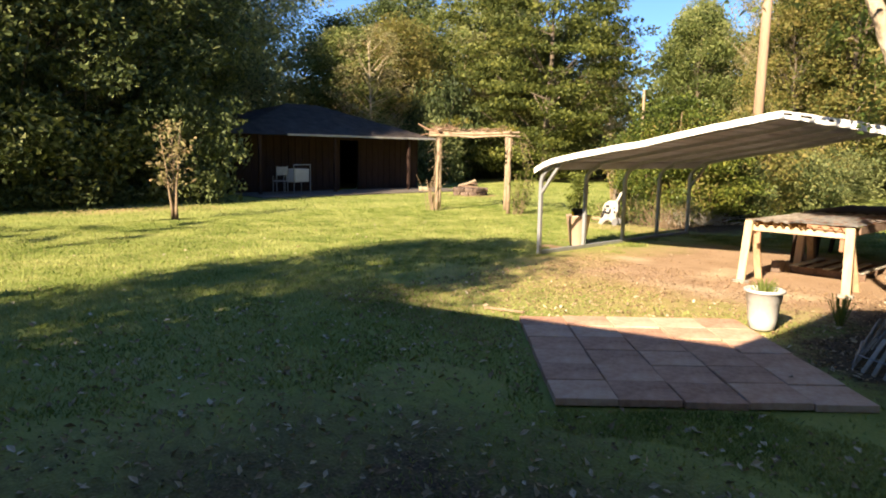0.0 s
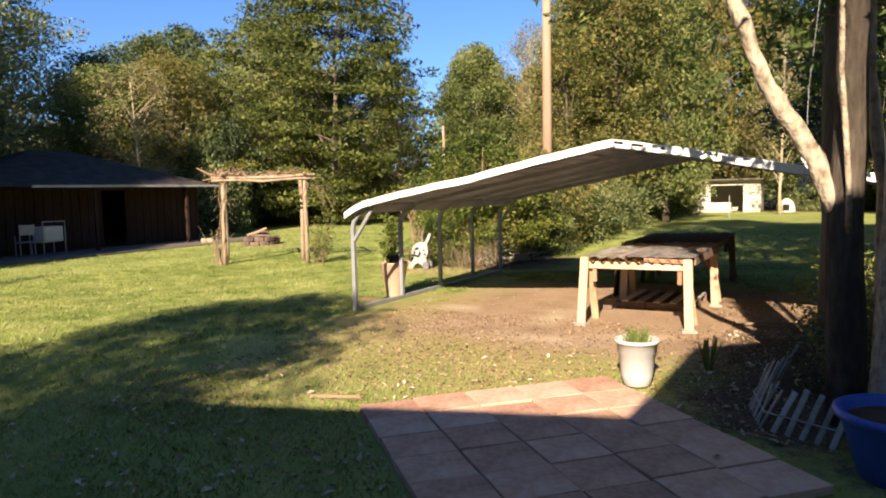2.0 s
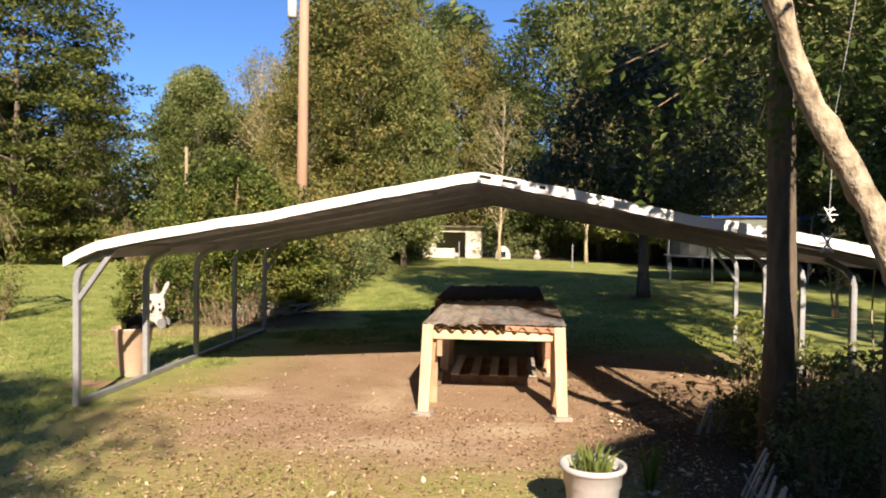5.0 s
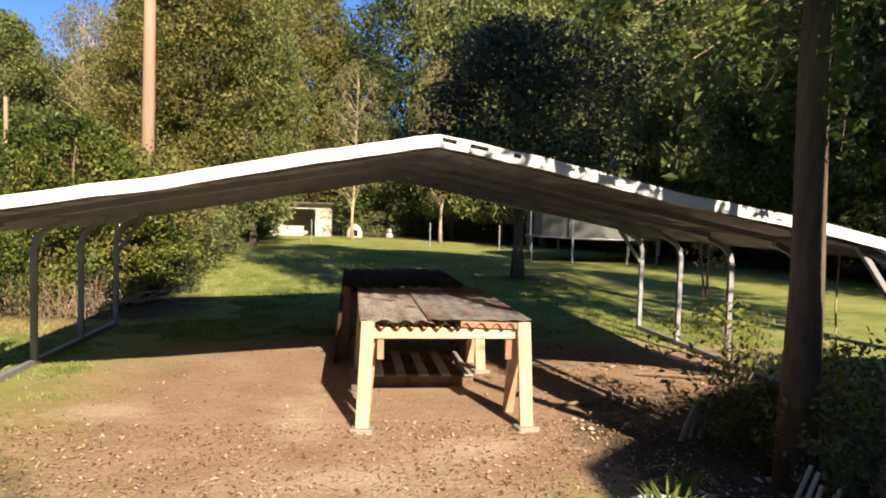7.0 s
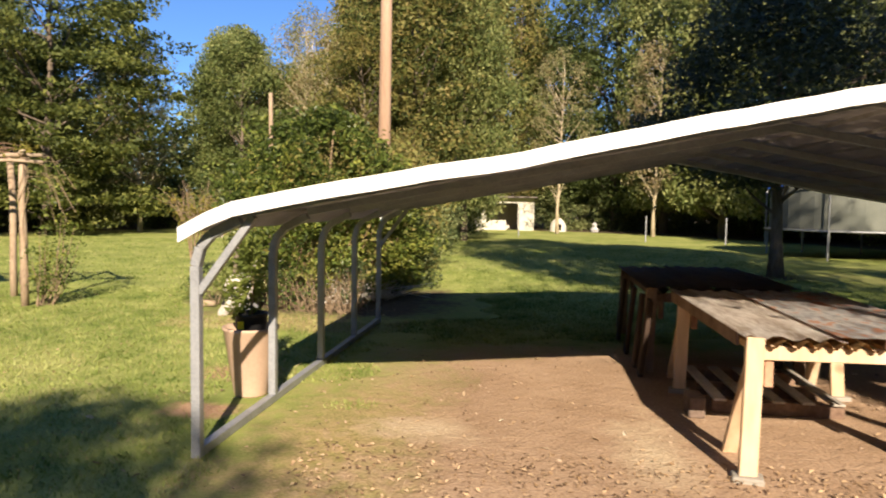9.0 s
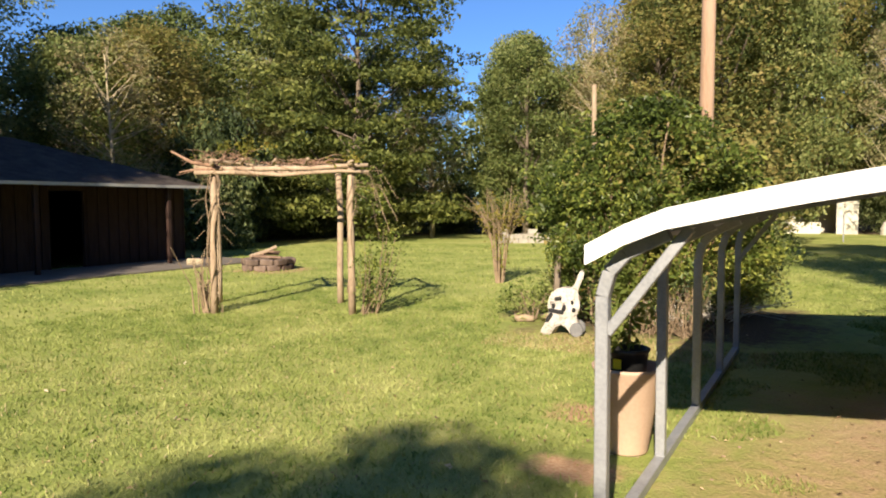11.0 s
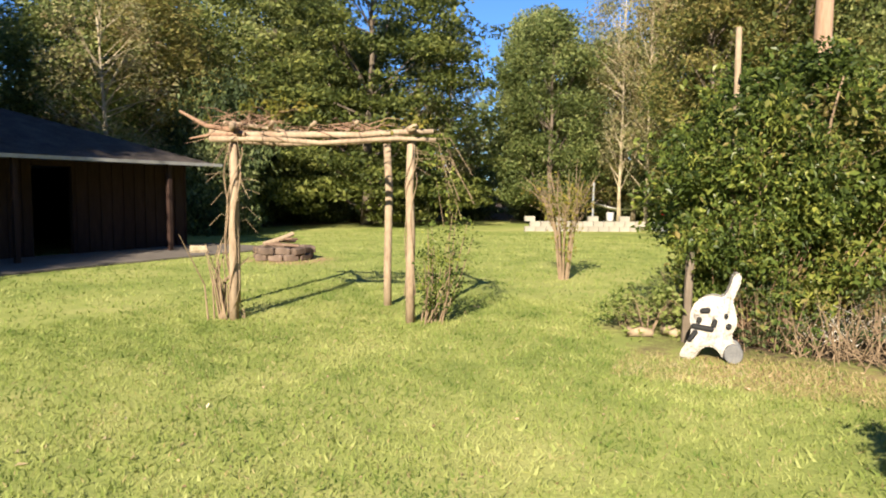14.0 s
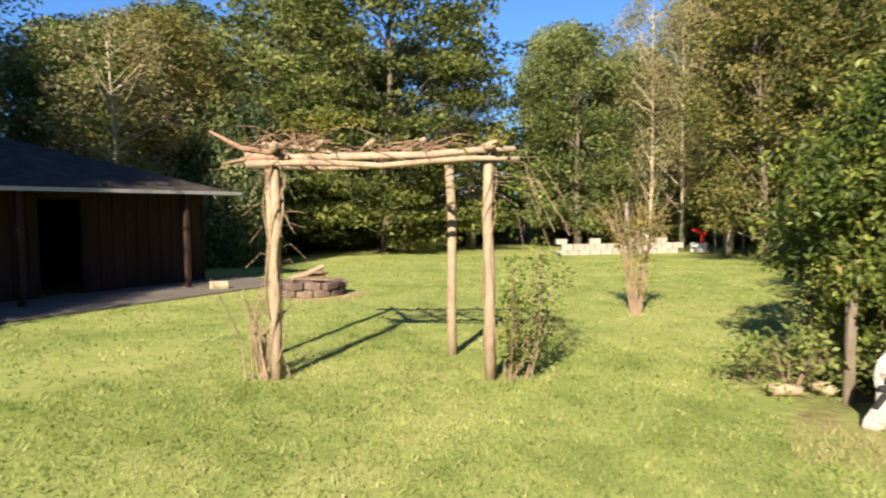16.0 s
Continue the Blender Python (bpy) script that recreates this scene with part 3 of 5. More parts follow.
# ---- work tables ----
def work_table(label, y0, y1, x0, x1, top, wood, sheetmat):
    t = thing("work_table", label, "table", at=((x0 + x1) / 2, (y0 + y1) / 2, 0))
    hw, hl = (x1 - x0) / 2, (y1 - y0) / 2
    for yy in (-hl + 0.1, hl - 0.25):
        for s in (-1, 1):
            bm = bmesh.new()
            beam(bm, (s * (hw - 0.03), yy - 0.15, 0.02), (s * (hw - 0.06), yy - 0.085, top + 0.02), 0.1, 0.042, 0.005, up=(0, 1, 0))
            part("leg", bm, wood, t)
            bm = bmesh.new()
            beam(bm, (s * (hw - 0.06), yy + 0.34, 0), (s * (hw - 0.1), yy - 0.01, top - 0.03), 0.09, 0.042, 0.005, up=(0, 1, 0))
            part("leg", bm, wood, t)
            bm = bmesh.new()
            box(bm, (0.05, 0.045, 0.16), (s * (hw - 0.16), yy - 0.01, top - 0.2), None, 0.004)
            part("cleat", bm, M_CLEAT if wood is M_PINE else wood, t, "short reddish wooden cleat")
            if wood is M_PINE:
                bm = bmesh.new()
                box(bm, (0.17, 0.13, 0.04), (s * (hw - 0.03), yy - 0.15, 0.012), Matrix.Rotation(0.2 * s, 4, "Z"), 0.008)
                part("foot_block", bm, M_BLOCK, t, "pale flat footing block")
        bm = bmesh.new()
        beam(bm, (-hw + 0.02, yy - 0.035, top - 0.075), (hw - 0.02, yy - 0.035, top - 0.07), 0.042, 0.085, 0.005, up=(0, 0, 1))
        part("cross_beam", bm, wood, t)
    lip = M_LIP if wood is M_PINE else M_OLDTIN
    for a, b, zz in ((-hw + 0.03, hw * 0.1, 0.0), (hw * 0.1, hw - 0.03, 0.004)):
        bm = bmesh.new()
        k = int((b - a) / 0.016)
        rows = [[bm.verts.new((a + (b - a) * i / k, yy, top - 0.014 + zz + 0.024 * math.sin(i * 0.95 + 2.6 + 0.6 * math.sin(i * 0.23)))) for i in range(k + 1)] for yy in (-hl - 0.008, -hl + 0.45)]
        for i in range(k):
            bm.faces.new((rows[0][i], rows[0][i + 1], rows[1][i + 1], rows[1][i]))
        bmesh.ops.solidify(bm, geom=bm.faces[:], thickness=0.006)
        part("under_sheet", bm, lip, t, "brown rusted edge of the lower tin sheet")
    if wood is M_PINE:
        bm = bmesh.new()
        box(bm, (0.46, 0.03, 0.05), (hw - 0.32, -hl + 0.03, top - 0.005), Matrix.Rotation(0.03, 4, "Y"), 0.005)
        part("edge_board", bm, M_CLEAT, t, "short weathered red-brown board under the sheet")
        for s in (-1, 1):
            bm = bmesh.new()
            beam(bm, (s * (hw - 0.015), -hl + 0.2, top - 0.02), (s * (hw - 0.015), hl - 0.05, top - 0.03), 0.022, 0.09, 0.004)
            part("side_board", bm, M_OLDWOOD, t, "dark weathered side board")
    for s in (-1, 1):
        bm = bmesh.new()
        beam(bm, (s * (hw - 0.12), -hl + 0.08, top - 0.06), (s * (hw - 0.12), hl - 0.1, top - 0.06), 0.04, 0.09, 0.004)
        part("side_rail", bm, wood, t)
    rng = random.Random(int(y0 * 10) + 3)
    for a, b, lift in ((-hw, -0.1, 0.0), (-0.14, hw, 0.016)):
        bm = bmesh.new()
        k = int((b - a) / 0.019)
        rows = []
        for yy, amp in ((-hl, 0.003 if lift else 0.012), (-hl + 0.05, 0.003 if lift else 0.014), (-hl + 0.2, 0.004), (-hl * 0.3, 0.0025), (hl * 0.4, 0.0025), (hl, 0.008)):
            rows.append([bm.verts.new((a + (b - a) * i / k, yy + rng.uniform(-0.01, 0.01), top + lift + (0.022 if amp < 0.02 else 0.012) + amp * math.sin(i * 0.82 + 0.7 * math.sin(i * 0.31)))) for i in range(k + 1)])
        for r0, r1 in zip(rows, rows[1:]):
            for i in range(k):
                bm.faces.new((r0[i], r0[i + 1], r1[i + 1], r1[i]))
        bmesh.ops.solidify(bm, geom=bm.faces[:], thickness=0.004)
        part("tin_sheet", bm, M_RUSTRED if lift and sheetmat is M_RUST else sheetmat, t, "corrugated tin sheet, rusty and pale")
    return t


work_table("rough pine work table topped with rusty corrugated tin", 0.24, 2.5, 3.19, 4.5, 0.795, M_PINE, M_RUST)
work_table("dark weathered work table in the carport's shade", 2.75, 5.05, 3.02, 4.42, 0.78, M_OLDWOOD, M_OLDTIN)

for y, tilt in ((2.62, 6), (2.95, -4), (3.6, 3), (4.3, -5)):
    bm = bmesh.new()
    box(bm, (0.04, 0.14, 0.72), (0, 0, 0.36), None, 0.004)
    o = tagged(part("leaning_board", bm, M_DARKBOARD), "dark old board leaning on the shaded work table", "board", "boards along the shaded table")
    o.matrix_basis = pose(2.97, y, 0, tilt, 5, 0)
pallet = thing("pallet", "old slatted wooden pallet lying in the shade under the work table", "pallet", at=(3.82, 2.05, 0))
for k in range(5):
    bm = bmesh.new()
    box(bm, (0.09, 1.1, 0.02), (-0.42 + 0.21 * k, 0, 0.11), None, 0.003)
    part("slat", bm, M_PICKET, pallet)
for y in (-0.5, 0, 0.5):
    bm = bmesh.new()
    box(bm, (0.95, 0.04, 0.1), (0, y, 0.05), None, 0.004)
    part("runner", bm, M_OLDWOOD, pallet)
bm = bmesh.new()
box(bm, (0.12, 0.2, 0.16), (3.2, 1.45, 0.08), None, 0.01)
tagged(part("brick", bm, M_STONE), "stained loose block under the work table", "block")

# ---- patio ----
patio = thing("patio", "raised patio of terracotta concrete pavers with dark joints", "patio", kind="structure")
FL, U, V = Vector((4.44, -5.32, 0)), Vector((1.46, 1.52, 0)), Vector((-1.68, 1.61, 0))
bm = bmesh.new()
cc2 = [bm.verts.new(FL + U * u + V * v + Vector((0, 0, z))) for z in (0.0, 0.035) for u, v in ((0.02, 0.02), (0.98, 0.02), (0.98, 0.98), (0.02, 0.98))]
for f in ((4, 5, 6, 7), (0, 1, 5, 4), (1, 2, 6, 5), (2, 3, 7, 6), (3, 0, 4, 7)):
    bm.faces.new([cc2[i] for i in f])
part("bedding", bm, M_SOIL, patio, "dark earth between the pavers")

# ---- pergola ----
pergola = thing("pergola", "rustic pergola of peeled posts with pole beams and dry vines", "pergola")
PG = [(-6.98, 4.2), (-5.16, 5.07), (-6.04, 5.95), (-7.86, 5.08)]
rngp = random.Random(4)
for x, y in PG:
    bm = bmesh.new()
    tube(bm, [(x + rngp.uniform(-0.015, 0.015), y + rngp.uniform(-0.015, 0.015), z) for z in (0, 0.5, 1.0, 1.5, 2.08)], [0.056, 0.052, 0.05, 0.05, 0.048], 10, 0.05, rngp)
    part("post", bm, M_LOG, pergola, smooth=True)
A, B, C, D = [Vector((x, y, 2.08)) for x, y in PG]


def pole(a, b, r, over=0.25, sag=0.03, name="roof_pole"):
    bm = bmesh.new()
    d = (b - a).normalized()
    a2, b2 = a - d * over, b + d * over
    pts = [a2.lerp(b2, i / 6) + Vector((rngp.uniform(-1, 1), rngp.uniform(-1, 1), rngp.uniform(-1, 1))) * 0.018 - Vector((0, 0, sag * math.sin(math.pi * i / 6))) for i in range(7)]
    tube(bm, pts, [r * (1 - 0.06 * i) for i in range(7)], 7, 0.08, rngp)
    return part(name, bm, M_LOG, pergola, smooth=True)


up = Vector((0, 0, 0.05))
pole(A + up, B + up, 0.045)
pole(A - up * 0.6 + Vector((0.06, -0.05, 0)), B - up * 0.5 + Vector((0.06, -0.05, 0)), 0.035)
pole(D + up, C + up, 0.045)
pole(A + up * 2.2, D + up * 2.2, 0.04)
pole(B + up * 2, C + up * 2, 0.04)
for f in (0.22, 0.45, 0.7):
    pole(A.lerp(B, f) + up * 2.6, D.lerp(C, f) + up * 2.6, 0.025, 0.15)
pole(A + up * 3, C + up * 2.4, 0.028, 0.1, 0.06)


# ---- pots ----
def white_pot():
    t = thing("flower_pot", "white ribbed plastic pot with a small green plant", "plant pot", at=(4.47, -2.18, 0.012))
    bm = bmesh.new()
    lathe(bm, [(0, 0), (0.095, 0), (0.112, 0.015), (0.128, 0.09), (0.15, 0.27), (0.158, 0.275), (0.163, 0.355), (0.182, 0.36), (0.184, 0.385), (0.172, 0.39), (0.158, 0.38), (0.155, 0.31), (0, 0.31)])
    part("pot", bm, M_POTWHITE, t, smooth=True)
    bm = bmesh.new()
    lathe(bm, [(0.153, 0.33), (0.08, 0.34), (0, 0.345)])
    part("soil", bm, M_SOIL, t)
    rng = np.random.default_rng(3)
    bm = bmesh.new()
    for k in range(90):
        a, r = rng.uniform(0, 6.28), rng.uniform(0, 0.1)
        p = Vector((r * math.cos(a), r * math.sin(a), 0.34))
        h, o = rng.uniform(0.06, 0.17), rng.uniform(0.02, 0.09)
        mid, e = p + Vector((math.cos(a) * o * 0.4, math.sin(a) * o * 0.4, h * 0.7)), p + Vector((math.cos(a) * o, math.sin(a) * o, h))
        w = Vector((-math.sin(a + k), math.cos(a + k), 0)) * 0.005
        q = [bm.verts.new(v) for v in (p - w, p + w, mid + w, mid - w, e)]
        bm.faces.new((q[0], q[1], q[2], q[3]))
        bm.faces.new((q[3], q[2], q[4]))
    part("plant", bm, M_SPRIG, t, "tuft of grassy green shoots")
    return t


white_pot()

planter = thing("tall_planter", "tall tan tapered planter holding a potted shrub", "planter", at=(-0.245, 1.38, 0))
bm = bmesh.new()
lathe(bm, [(0, 0), (0.128, 0), (0.134, 0.015), (0.212, 0.52), (0.222, 0.53), (0.222, 0.55), (0.205, 0.55), (0.187, 0.445), (0, 0.445)])
part("pot", bm, M_TAN, planter, smooth=True)
nursery = thing("nursery_pot", "black plastic nursery pot with a yellow tag and a leafy shrub", "plant pot", at=(-0.245, 1.38, 0.445))
bm = bmesh.new()
lathe(bm, [(0, 0), (0.105, 0), (0.13, 0.19), (0.137, 0.195), (0.137, 0.215), (0.125, 0.215), (0.12, 0.17), (0, 0.17)])
part("pot", bm, M_BLACK, nursery, smooth=True)
bm = bmesh.new()
box(bm, (0.05, 0.004, 0.06), (-0.03, -0.131, 0.13))
part("tag", bm, M_YTAG, nursery, "yellow plant tag")
bm = bmesh.new()
rngs = random.Random(8)
tube(bm, [(0, 0, 0.16), (0.02, 0, 0.4), (0, 0.02, 0.72)], [0.012, 0.008, 0.003], 6)
part("main_stem", bm, M_TWIG, nursery)
rng = np.random.default_rng(9)
cc = [(rng.normal(-0.03, 0.07), rng.normal(-0.03, 0.07), rng.uniform(0.22, 0.8)) for _ in range(60)]
leaf_cloud("foliage", clumps(rng, cc, 0.045, 16), 0.05, M_NURSERY, nursery, 9, four=True)

blue = thing("blue_pot", "large round blue pot filled with soil", "plant pot", at=(6.22, -3.42, 0))
bm = bmesh.new()
lathe(bm, [(0, 0), (0.2, 0), (0.22, 0.02), (0.3, 0.3), (0.32, 0.33), (0.345, 0.35), (0.345, 0.385), (0.32, 0.39), (0.295, 0.36), (0.285, 0.31), (0, 0.31)], 36)
part("pot", bm, M_BLUE, blue, smooth=True)
bm = bmesh.new()
lathe(bm, [(0.286, 0.325), (0.15, 0.34), (0, 0.345)])
part("soil", bm, M_SOIL, blue)

# ---- fire pit ----
pit = thing("fire_pit", "round stone fire pit with a log lying on it", "fire pit", at=(-11.4, 9.95, 0))
for lev in range(2):
    for k in range(11):
        a = 2 * math.pi * (k + 0.5 * lev) / 11
        bm = bmesh.new()
        box(bm, (0.17, 0.31, 0.15), (0, 0, 0), None, 0.025)
        s = part("stone", bm, M_STONE, pit)
        jit = math.sin(9.7 * k + 5 * lev)
        s.matrix_basis = pose((0.54 + 0.04 * jit) * math.cos(a), (0.54 + 0.04 * jit) * math.sin(a), 0.07 + 0.14 * lev, 5 * jit, 4 * math.cos(7 * k), math.degrees(a) + 9 * jit)

# ---- utility pole ----
upole = thing("utility_pole", "tall weathered wooden utility pole with a grey transformer", "utility pole", at=(-1.3, 11.0, 0))
bm = bmesh.new()
tube(bm, [(0, 0, 0), (0.02, 0, 4), (0.05, 0, 9.4)], [0.15, 0.13, 0.105], 14)
part("pole", bm, M_POLE, upole, smooth=True)
bm = bmesh.new()
lathe(bm, [(0, 6.95), (0.1, 6.95), (0.12, 6.98), (0.12, 7.38), (0.1, 7.42), (0, 7.44)], 18, at=(-0.27, 0, 0))
part("transformer", bm, M_POTWHITE, upole, "pale grey canister", smooth=True)

pipe = thing("white_pole", "thin white weathered pole rising out of the bushes", "pole", at=(-1.95, 6.15, 0))
bm = bmesh.new()
tube(bm, [(0, 0, 0), (0.01, 0, 1.6), (0, 0, 3.15)], [0.035, 0.033, 0.03], 10)
part("pole", bm, M_LOG, pipe)

# ---- barn ----
barn = thing("barn", "long dark red wooden barn with a grey shingle hip roof", "barn")
BX, BY0, BY1, EZ = -15.9, 2.6, 11.2, 2.1
for size, at in (((0.12, 4.55, EZ), (BX, BY0 + 2.275, EZ / 2)), ((0.12, BY1 - 8.05, EZ), (BX, (BY1 + 8.05) / 2, EZ / 2)), ((0.12, 0.88, 0.12), (BX, 7.6, EZ - 0.06)),
                 ((6.0, 0.12, EZ), (BX - 3.08, BY0 + 0.06, EZ / 2)), ((6.0, 0.12, EZ), (BX - 3.08, BY1 - 0.06, EZ / 2)), ((0.12, BY1 - BY0, EZ), (BX - 6.16, (BY0 + BY1) / 2, EZ / 2))):
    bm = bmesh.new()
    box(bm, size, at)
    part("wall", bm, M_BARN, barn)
bm = bmesh.new()
for y in np.arange(BY0 + 0.15, BY1, 0.3):
    if not 7.1 < y < 8.1:
        box(bm, (0.02, 0.04, EZ - 0.02), (BX + 0.073, y, EZ / 2))
tagged(part("batten", bm, M_BARN, barn), kind="stuff")
bm = bmesh.new()
x0, x1, y0, y1 = BX - 6.6, BX + 1.25, BY0 - 0.7, BY1 + 0.1
rid = [bm.verts.new((BX - 2.6, 6.4, 3.45)), bm.verts.new((BX - 2.6, 7.8, 3.45))]
cor = [bm.verts.new(p) for p in ((x0, y0, EZ), (x1, y0, EZ), (x1, y1, EZ), (x0, y1, EZ))]
for f in ((cor[1], cor[2], rid[1], rid[0]), (cor[2], cor[3], rid[1]), (cor[3], cor[0], rid[0], rid[1]), (cor[0], cor[1], rid[0])):
    bm.faces.new(f)
bmesh.ops.solidify(bm, geom=bm.faces[:], thickness=0.08)
part("roof", bm, M_SHINGLE, barn, "grey shingle hip roof")
bm = bmesh.new()
box(bm, (0.03, y1 - y0 - 2.2, 0.075), (x1 + 0.02, (y0 + 2.2 + y1) / 2, EZ + 0.01))
part("fascia", bm, M_GUTTER, barn, "white eave board")
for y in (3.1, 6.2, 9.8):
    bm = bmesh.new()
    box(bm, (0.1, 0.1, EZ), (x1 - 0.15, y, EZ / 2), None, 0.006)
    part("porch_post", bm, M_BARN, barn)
bm = bmesh.new()
box(bm, (2.6, 9.6, 0.05), (BX + 1.3, 7.2, 0.02), None, 0.01)
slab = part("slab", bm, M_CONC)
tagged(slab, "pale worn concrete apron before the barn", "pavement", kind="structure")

# ---- shed ----
shed = thing("shed", "small cream shed with an open front far across the lawn", "shed")
bm = bmesh.new()
SY = 38.5
box(bm, (1.0, 0.15, 1.95), (-1.1, SY, 0.975))
box(bm, (0.9, 0.15, 1.95), (1.75, SY, 0.975))
box(bm, (1.9, 0.15, 0.3), (0.35, SY, 1.8))
box(bm, (1.2, 0.15, 0.6), (0.0, SY, 0.3))
for x in (-1.6, 2.2):
    box(bm, (0.15, 2.4, 1.95), (x, SY + 1.2, 0.975))
box(bm, (3.8, 0.1, 1.95), (0.3, SY + 2.4, 0.975))
part("wall", bm, M_SHED, shed)
bm = bmesh.new()
box(bm, (4.3, 3.2, 0.1), (0.3, SY + 1.1, 2.0), None, 0.02)
part("roof", bm, M_SHINGLE, shed)

shed.matrix_basis = pose(-0.35, 0, 0)

# ---- trees ----
oak = make_tree("tree", "broad green oak at the wood's edge", 11, 12, 3.4, 1.2, 0.2, M_OAK, 280, 115, 0.21, 0.6)
oak.matrix_basis = pose(3.4, 44, 0)
cedar = make_tree("tree", "large conifer with layered sunlit foliage", 12, 14.2, 5.5, 0.9, 0.22, M_CEDAR, 600, 100, 0.22, 0.66, "tall", flat=0.22, layers=12)
cedar.matrix_basis = pose(-19.0, 23.8, 0)
dark = make_tree("tree", "dark dense evergreen tree", 13, 11, 3.3, 0.8, 0.2, M_DARK, 280, 115, 0.18, 0.55)
dark.matrix_basis = pose(-15.5, -1.5, 0)
gold = make_tree("tree", "tall tree with brown and gold autumn leaves", 14, 12, 2.9, 1.6, 0.18, M_GOLD, 220, 110, 0.18, 0.5, "tall")
gold.matrix_basis = pose(-3.0, 23.5, 0)
pale = make_tree("tree", "thin pale tree with sparse dry leaves", 15, 12.5, 2.6, 3.0, 0.15, M_PALE, 120, 45, 0.17, 0.45, "tall", bark=M_PALEBARK)
pale.matrix_basis = pose(-11.9, 38.0, 0)
brush = make_tree("bush", "dense dark green undergrowth at the wood's edge", 16, 2.6, 1.9, 0.1, 0.04, M_DARK, 100, 70, 0.15, 0.4, stems=3, category="bush", limbs=False)
brush.matrix_basis = pose(-13.5, -3.5, 0)

# ---- woods round the lawn: x, y, radius, height ----
rngw = random.Random(21)


def wood(proto, size, spots, label):
    for x, y, r, h in spots:
        place(proto, x, y, r / size[0], rngw.uniform(0, 360), h / size[1], label)


wood(cedar, (5.5, 14.2), [(-27, 30, 4.0, 10.5)], "large conifer with layered sunlit foliage")
wood(dark, (3.3, 11), [(-14.5, -4.5, 3.2, 11), (-13.9, -7.5, 3, 10), (-17.5, 1.0, 3, 11.5), (-20, -3, 3.3, 11), (-22.5, 2, 3.3, 11.5), (-25.5, 6, 3.4, 12), (-19, -8, 3.5, 13), (-17, -13, 3, 11),
     # the three 15 to 16 m trees stand unseen, added to shade the left trees
     (-28.5, 10.5, 3.4, 13), (-13.8, -13.0, 3.4, 15), (-12.6, -17.5, 3.4, 16), (-18.5, -17.5, 3.6, 16), (18.5, 10.5, 3, 10), (18, 6, 3, 10), (15, 22.5, 2.8, 9.5), (21, 16, 3.5, 12), (21, 9, 3.5, 12)], "dark dense evergreen tree in shade")
wood(oak, (3.4, 12), [(-31, 21, 3.6, 11), (-29.5, 16.5, 3, 9.3), (-14.2, 32.9, 2.2, 10.6), (-27, 27, 3.4, 12.8), (-12.2, 28.5, 2.4, 9.2), (-3.7, 36.2, 3.4, 17.8), (9.5, 38.6, 3.3, 16.8), (11.4, 33, 3.2, 15.6),
     (6.8, 41, 4.2, 16.8), (13.1, 30.5, 3, 14.4), (17.5, 30.4, 3.5, 16.2), (17.1, 25, 3, 13.2), (-24, 13.5, 2.6, 7.8), (-7.5, 38, 3, 14.4), (-0.5, 46, 4, 18), (22, 24, 4, 13), (24, 12, 4, 13), (22, 3, 4, 13),
     (-22.5, 31, 3, 10.5), (-16.2, 36, 2, 11.5), (20, 36, 4, 14), (-1, 25.5, 2.2, 10.8), (17, 19.5, 3.2, 10.5), (17.8, 15, 3.2, 10), (-34, 26, 4, 13), (-30, 33, 4, 14), (-13, 42, 3, 11), (14, 37, 4, 16.8)], "broad green oak at the wood's edge")
wood(gold, (2.9, 12), [(-25.5, 19.5, 2.6, 8.8), (-6.0, 29, 2.3, 13.2), (-3.6, 25.5, 2.2, 11.5), (-6.6, 31, 2.0, 11.8), (-2.3, 28.5, 2.6, 13.2), (-22.5, 15.5, 2.6, 8.5), (-11, 34, 2.2, 8.6), (0.4, 43, 2.8, 15.6), (-4.2, 21.5, 1.9, 8.4)],
     "tall tree with brown and gold autumn leaves")
wood(pale, (2.6, 12.5), [(-14.2, -2.6, 1.0, 7), (-16.3, 26.5, 1.6, 9), (-17.5, 28.5, 1.6, 9), (-9.2, 29.2, 1.5, 11), (-7.6, 27.2, 1.4, 10), (3.2, 35, 1.6, 10), (8.0, 33.0, 1.6, 10), (-20.7, 12.5, 1.8, 7.5), (-9.5, 33, 1.8, 8.5), (-26, 24, 2.2, 9), (-5.5, 24, 1.6, 8)], "thin pale tree with sparse dry leaves")
# undergrowth closing the view between the trunks
edge = [(-12.5, -8), (-13, -5.5), (-14, -1), (-15.8, 0.8), (-19, 15.5), (-22, 17), (-23.5, 20), (-23, 23.5), (-21.5, 26.5), (-20, 30), (-17.5, 32), (-14, 34), (-11, 35), (-8, 34.5), (-5.5, 33),
        (-3.5, 31), (-2.8, 34), (-3, 38), (4, 42), (6.5, 42), (9, 41.5), (11.5, 40), (14, 38), (16, 36), (18, 33), (20, 30), (22, 27), (23.5, 24), (24.5, 21), (25.5, 18), (26, 15), (27, 12), (28, 9), (28, 5), (28, 1)]
for x, y in edge:
    for k in range(2):
        place(brush, x + rngw.uniform(-0.8, 0.8) + 1.5 * k * (1 if x > 0 else -1), y + rngw.uniform(-0.8, 0.8), rngw.uniform(0.75, 1.15), rngw.uniform(0, 360), rngw.uniform(0.8, 1.3) * (1 + 0.5 * k),
              "dense dark green undergrowth at the wood's edge")

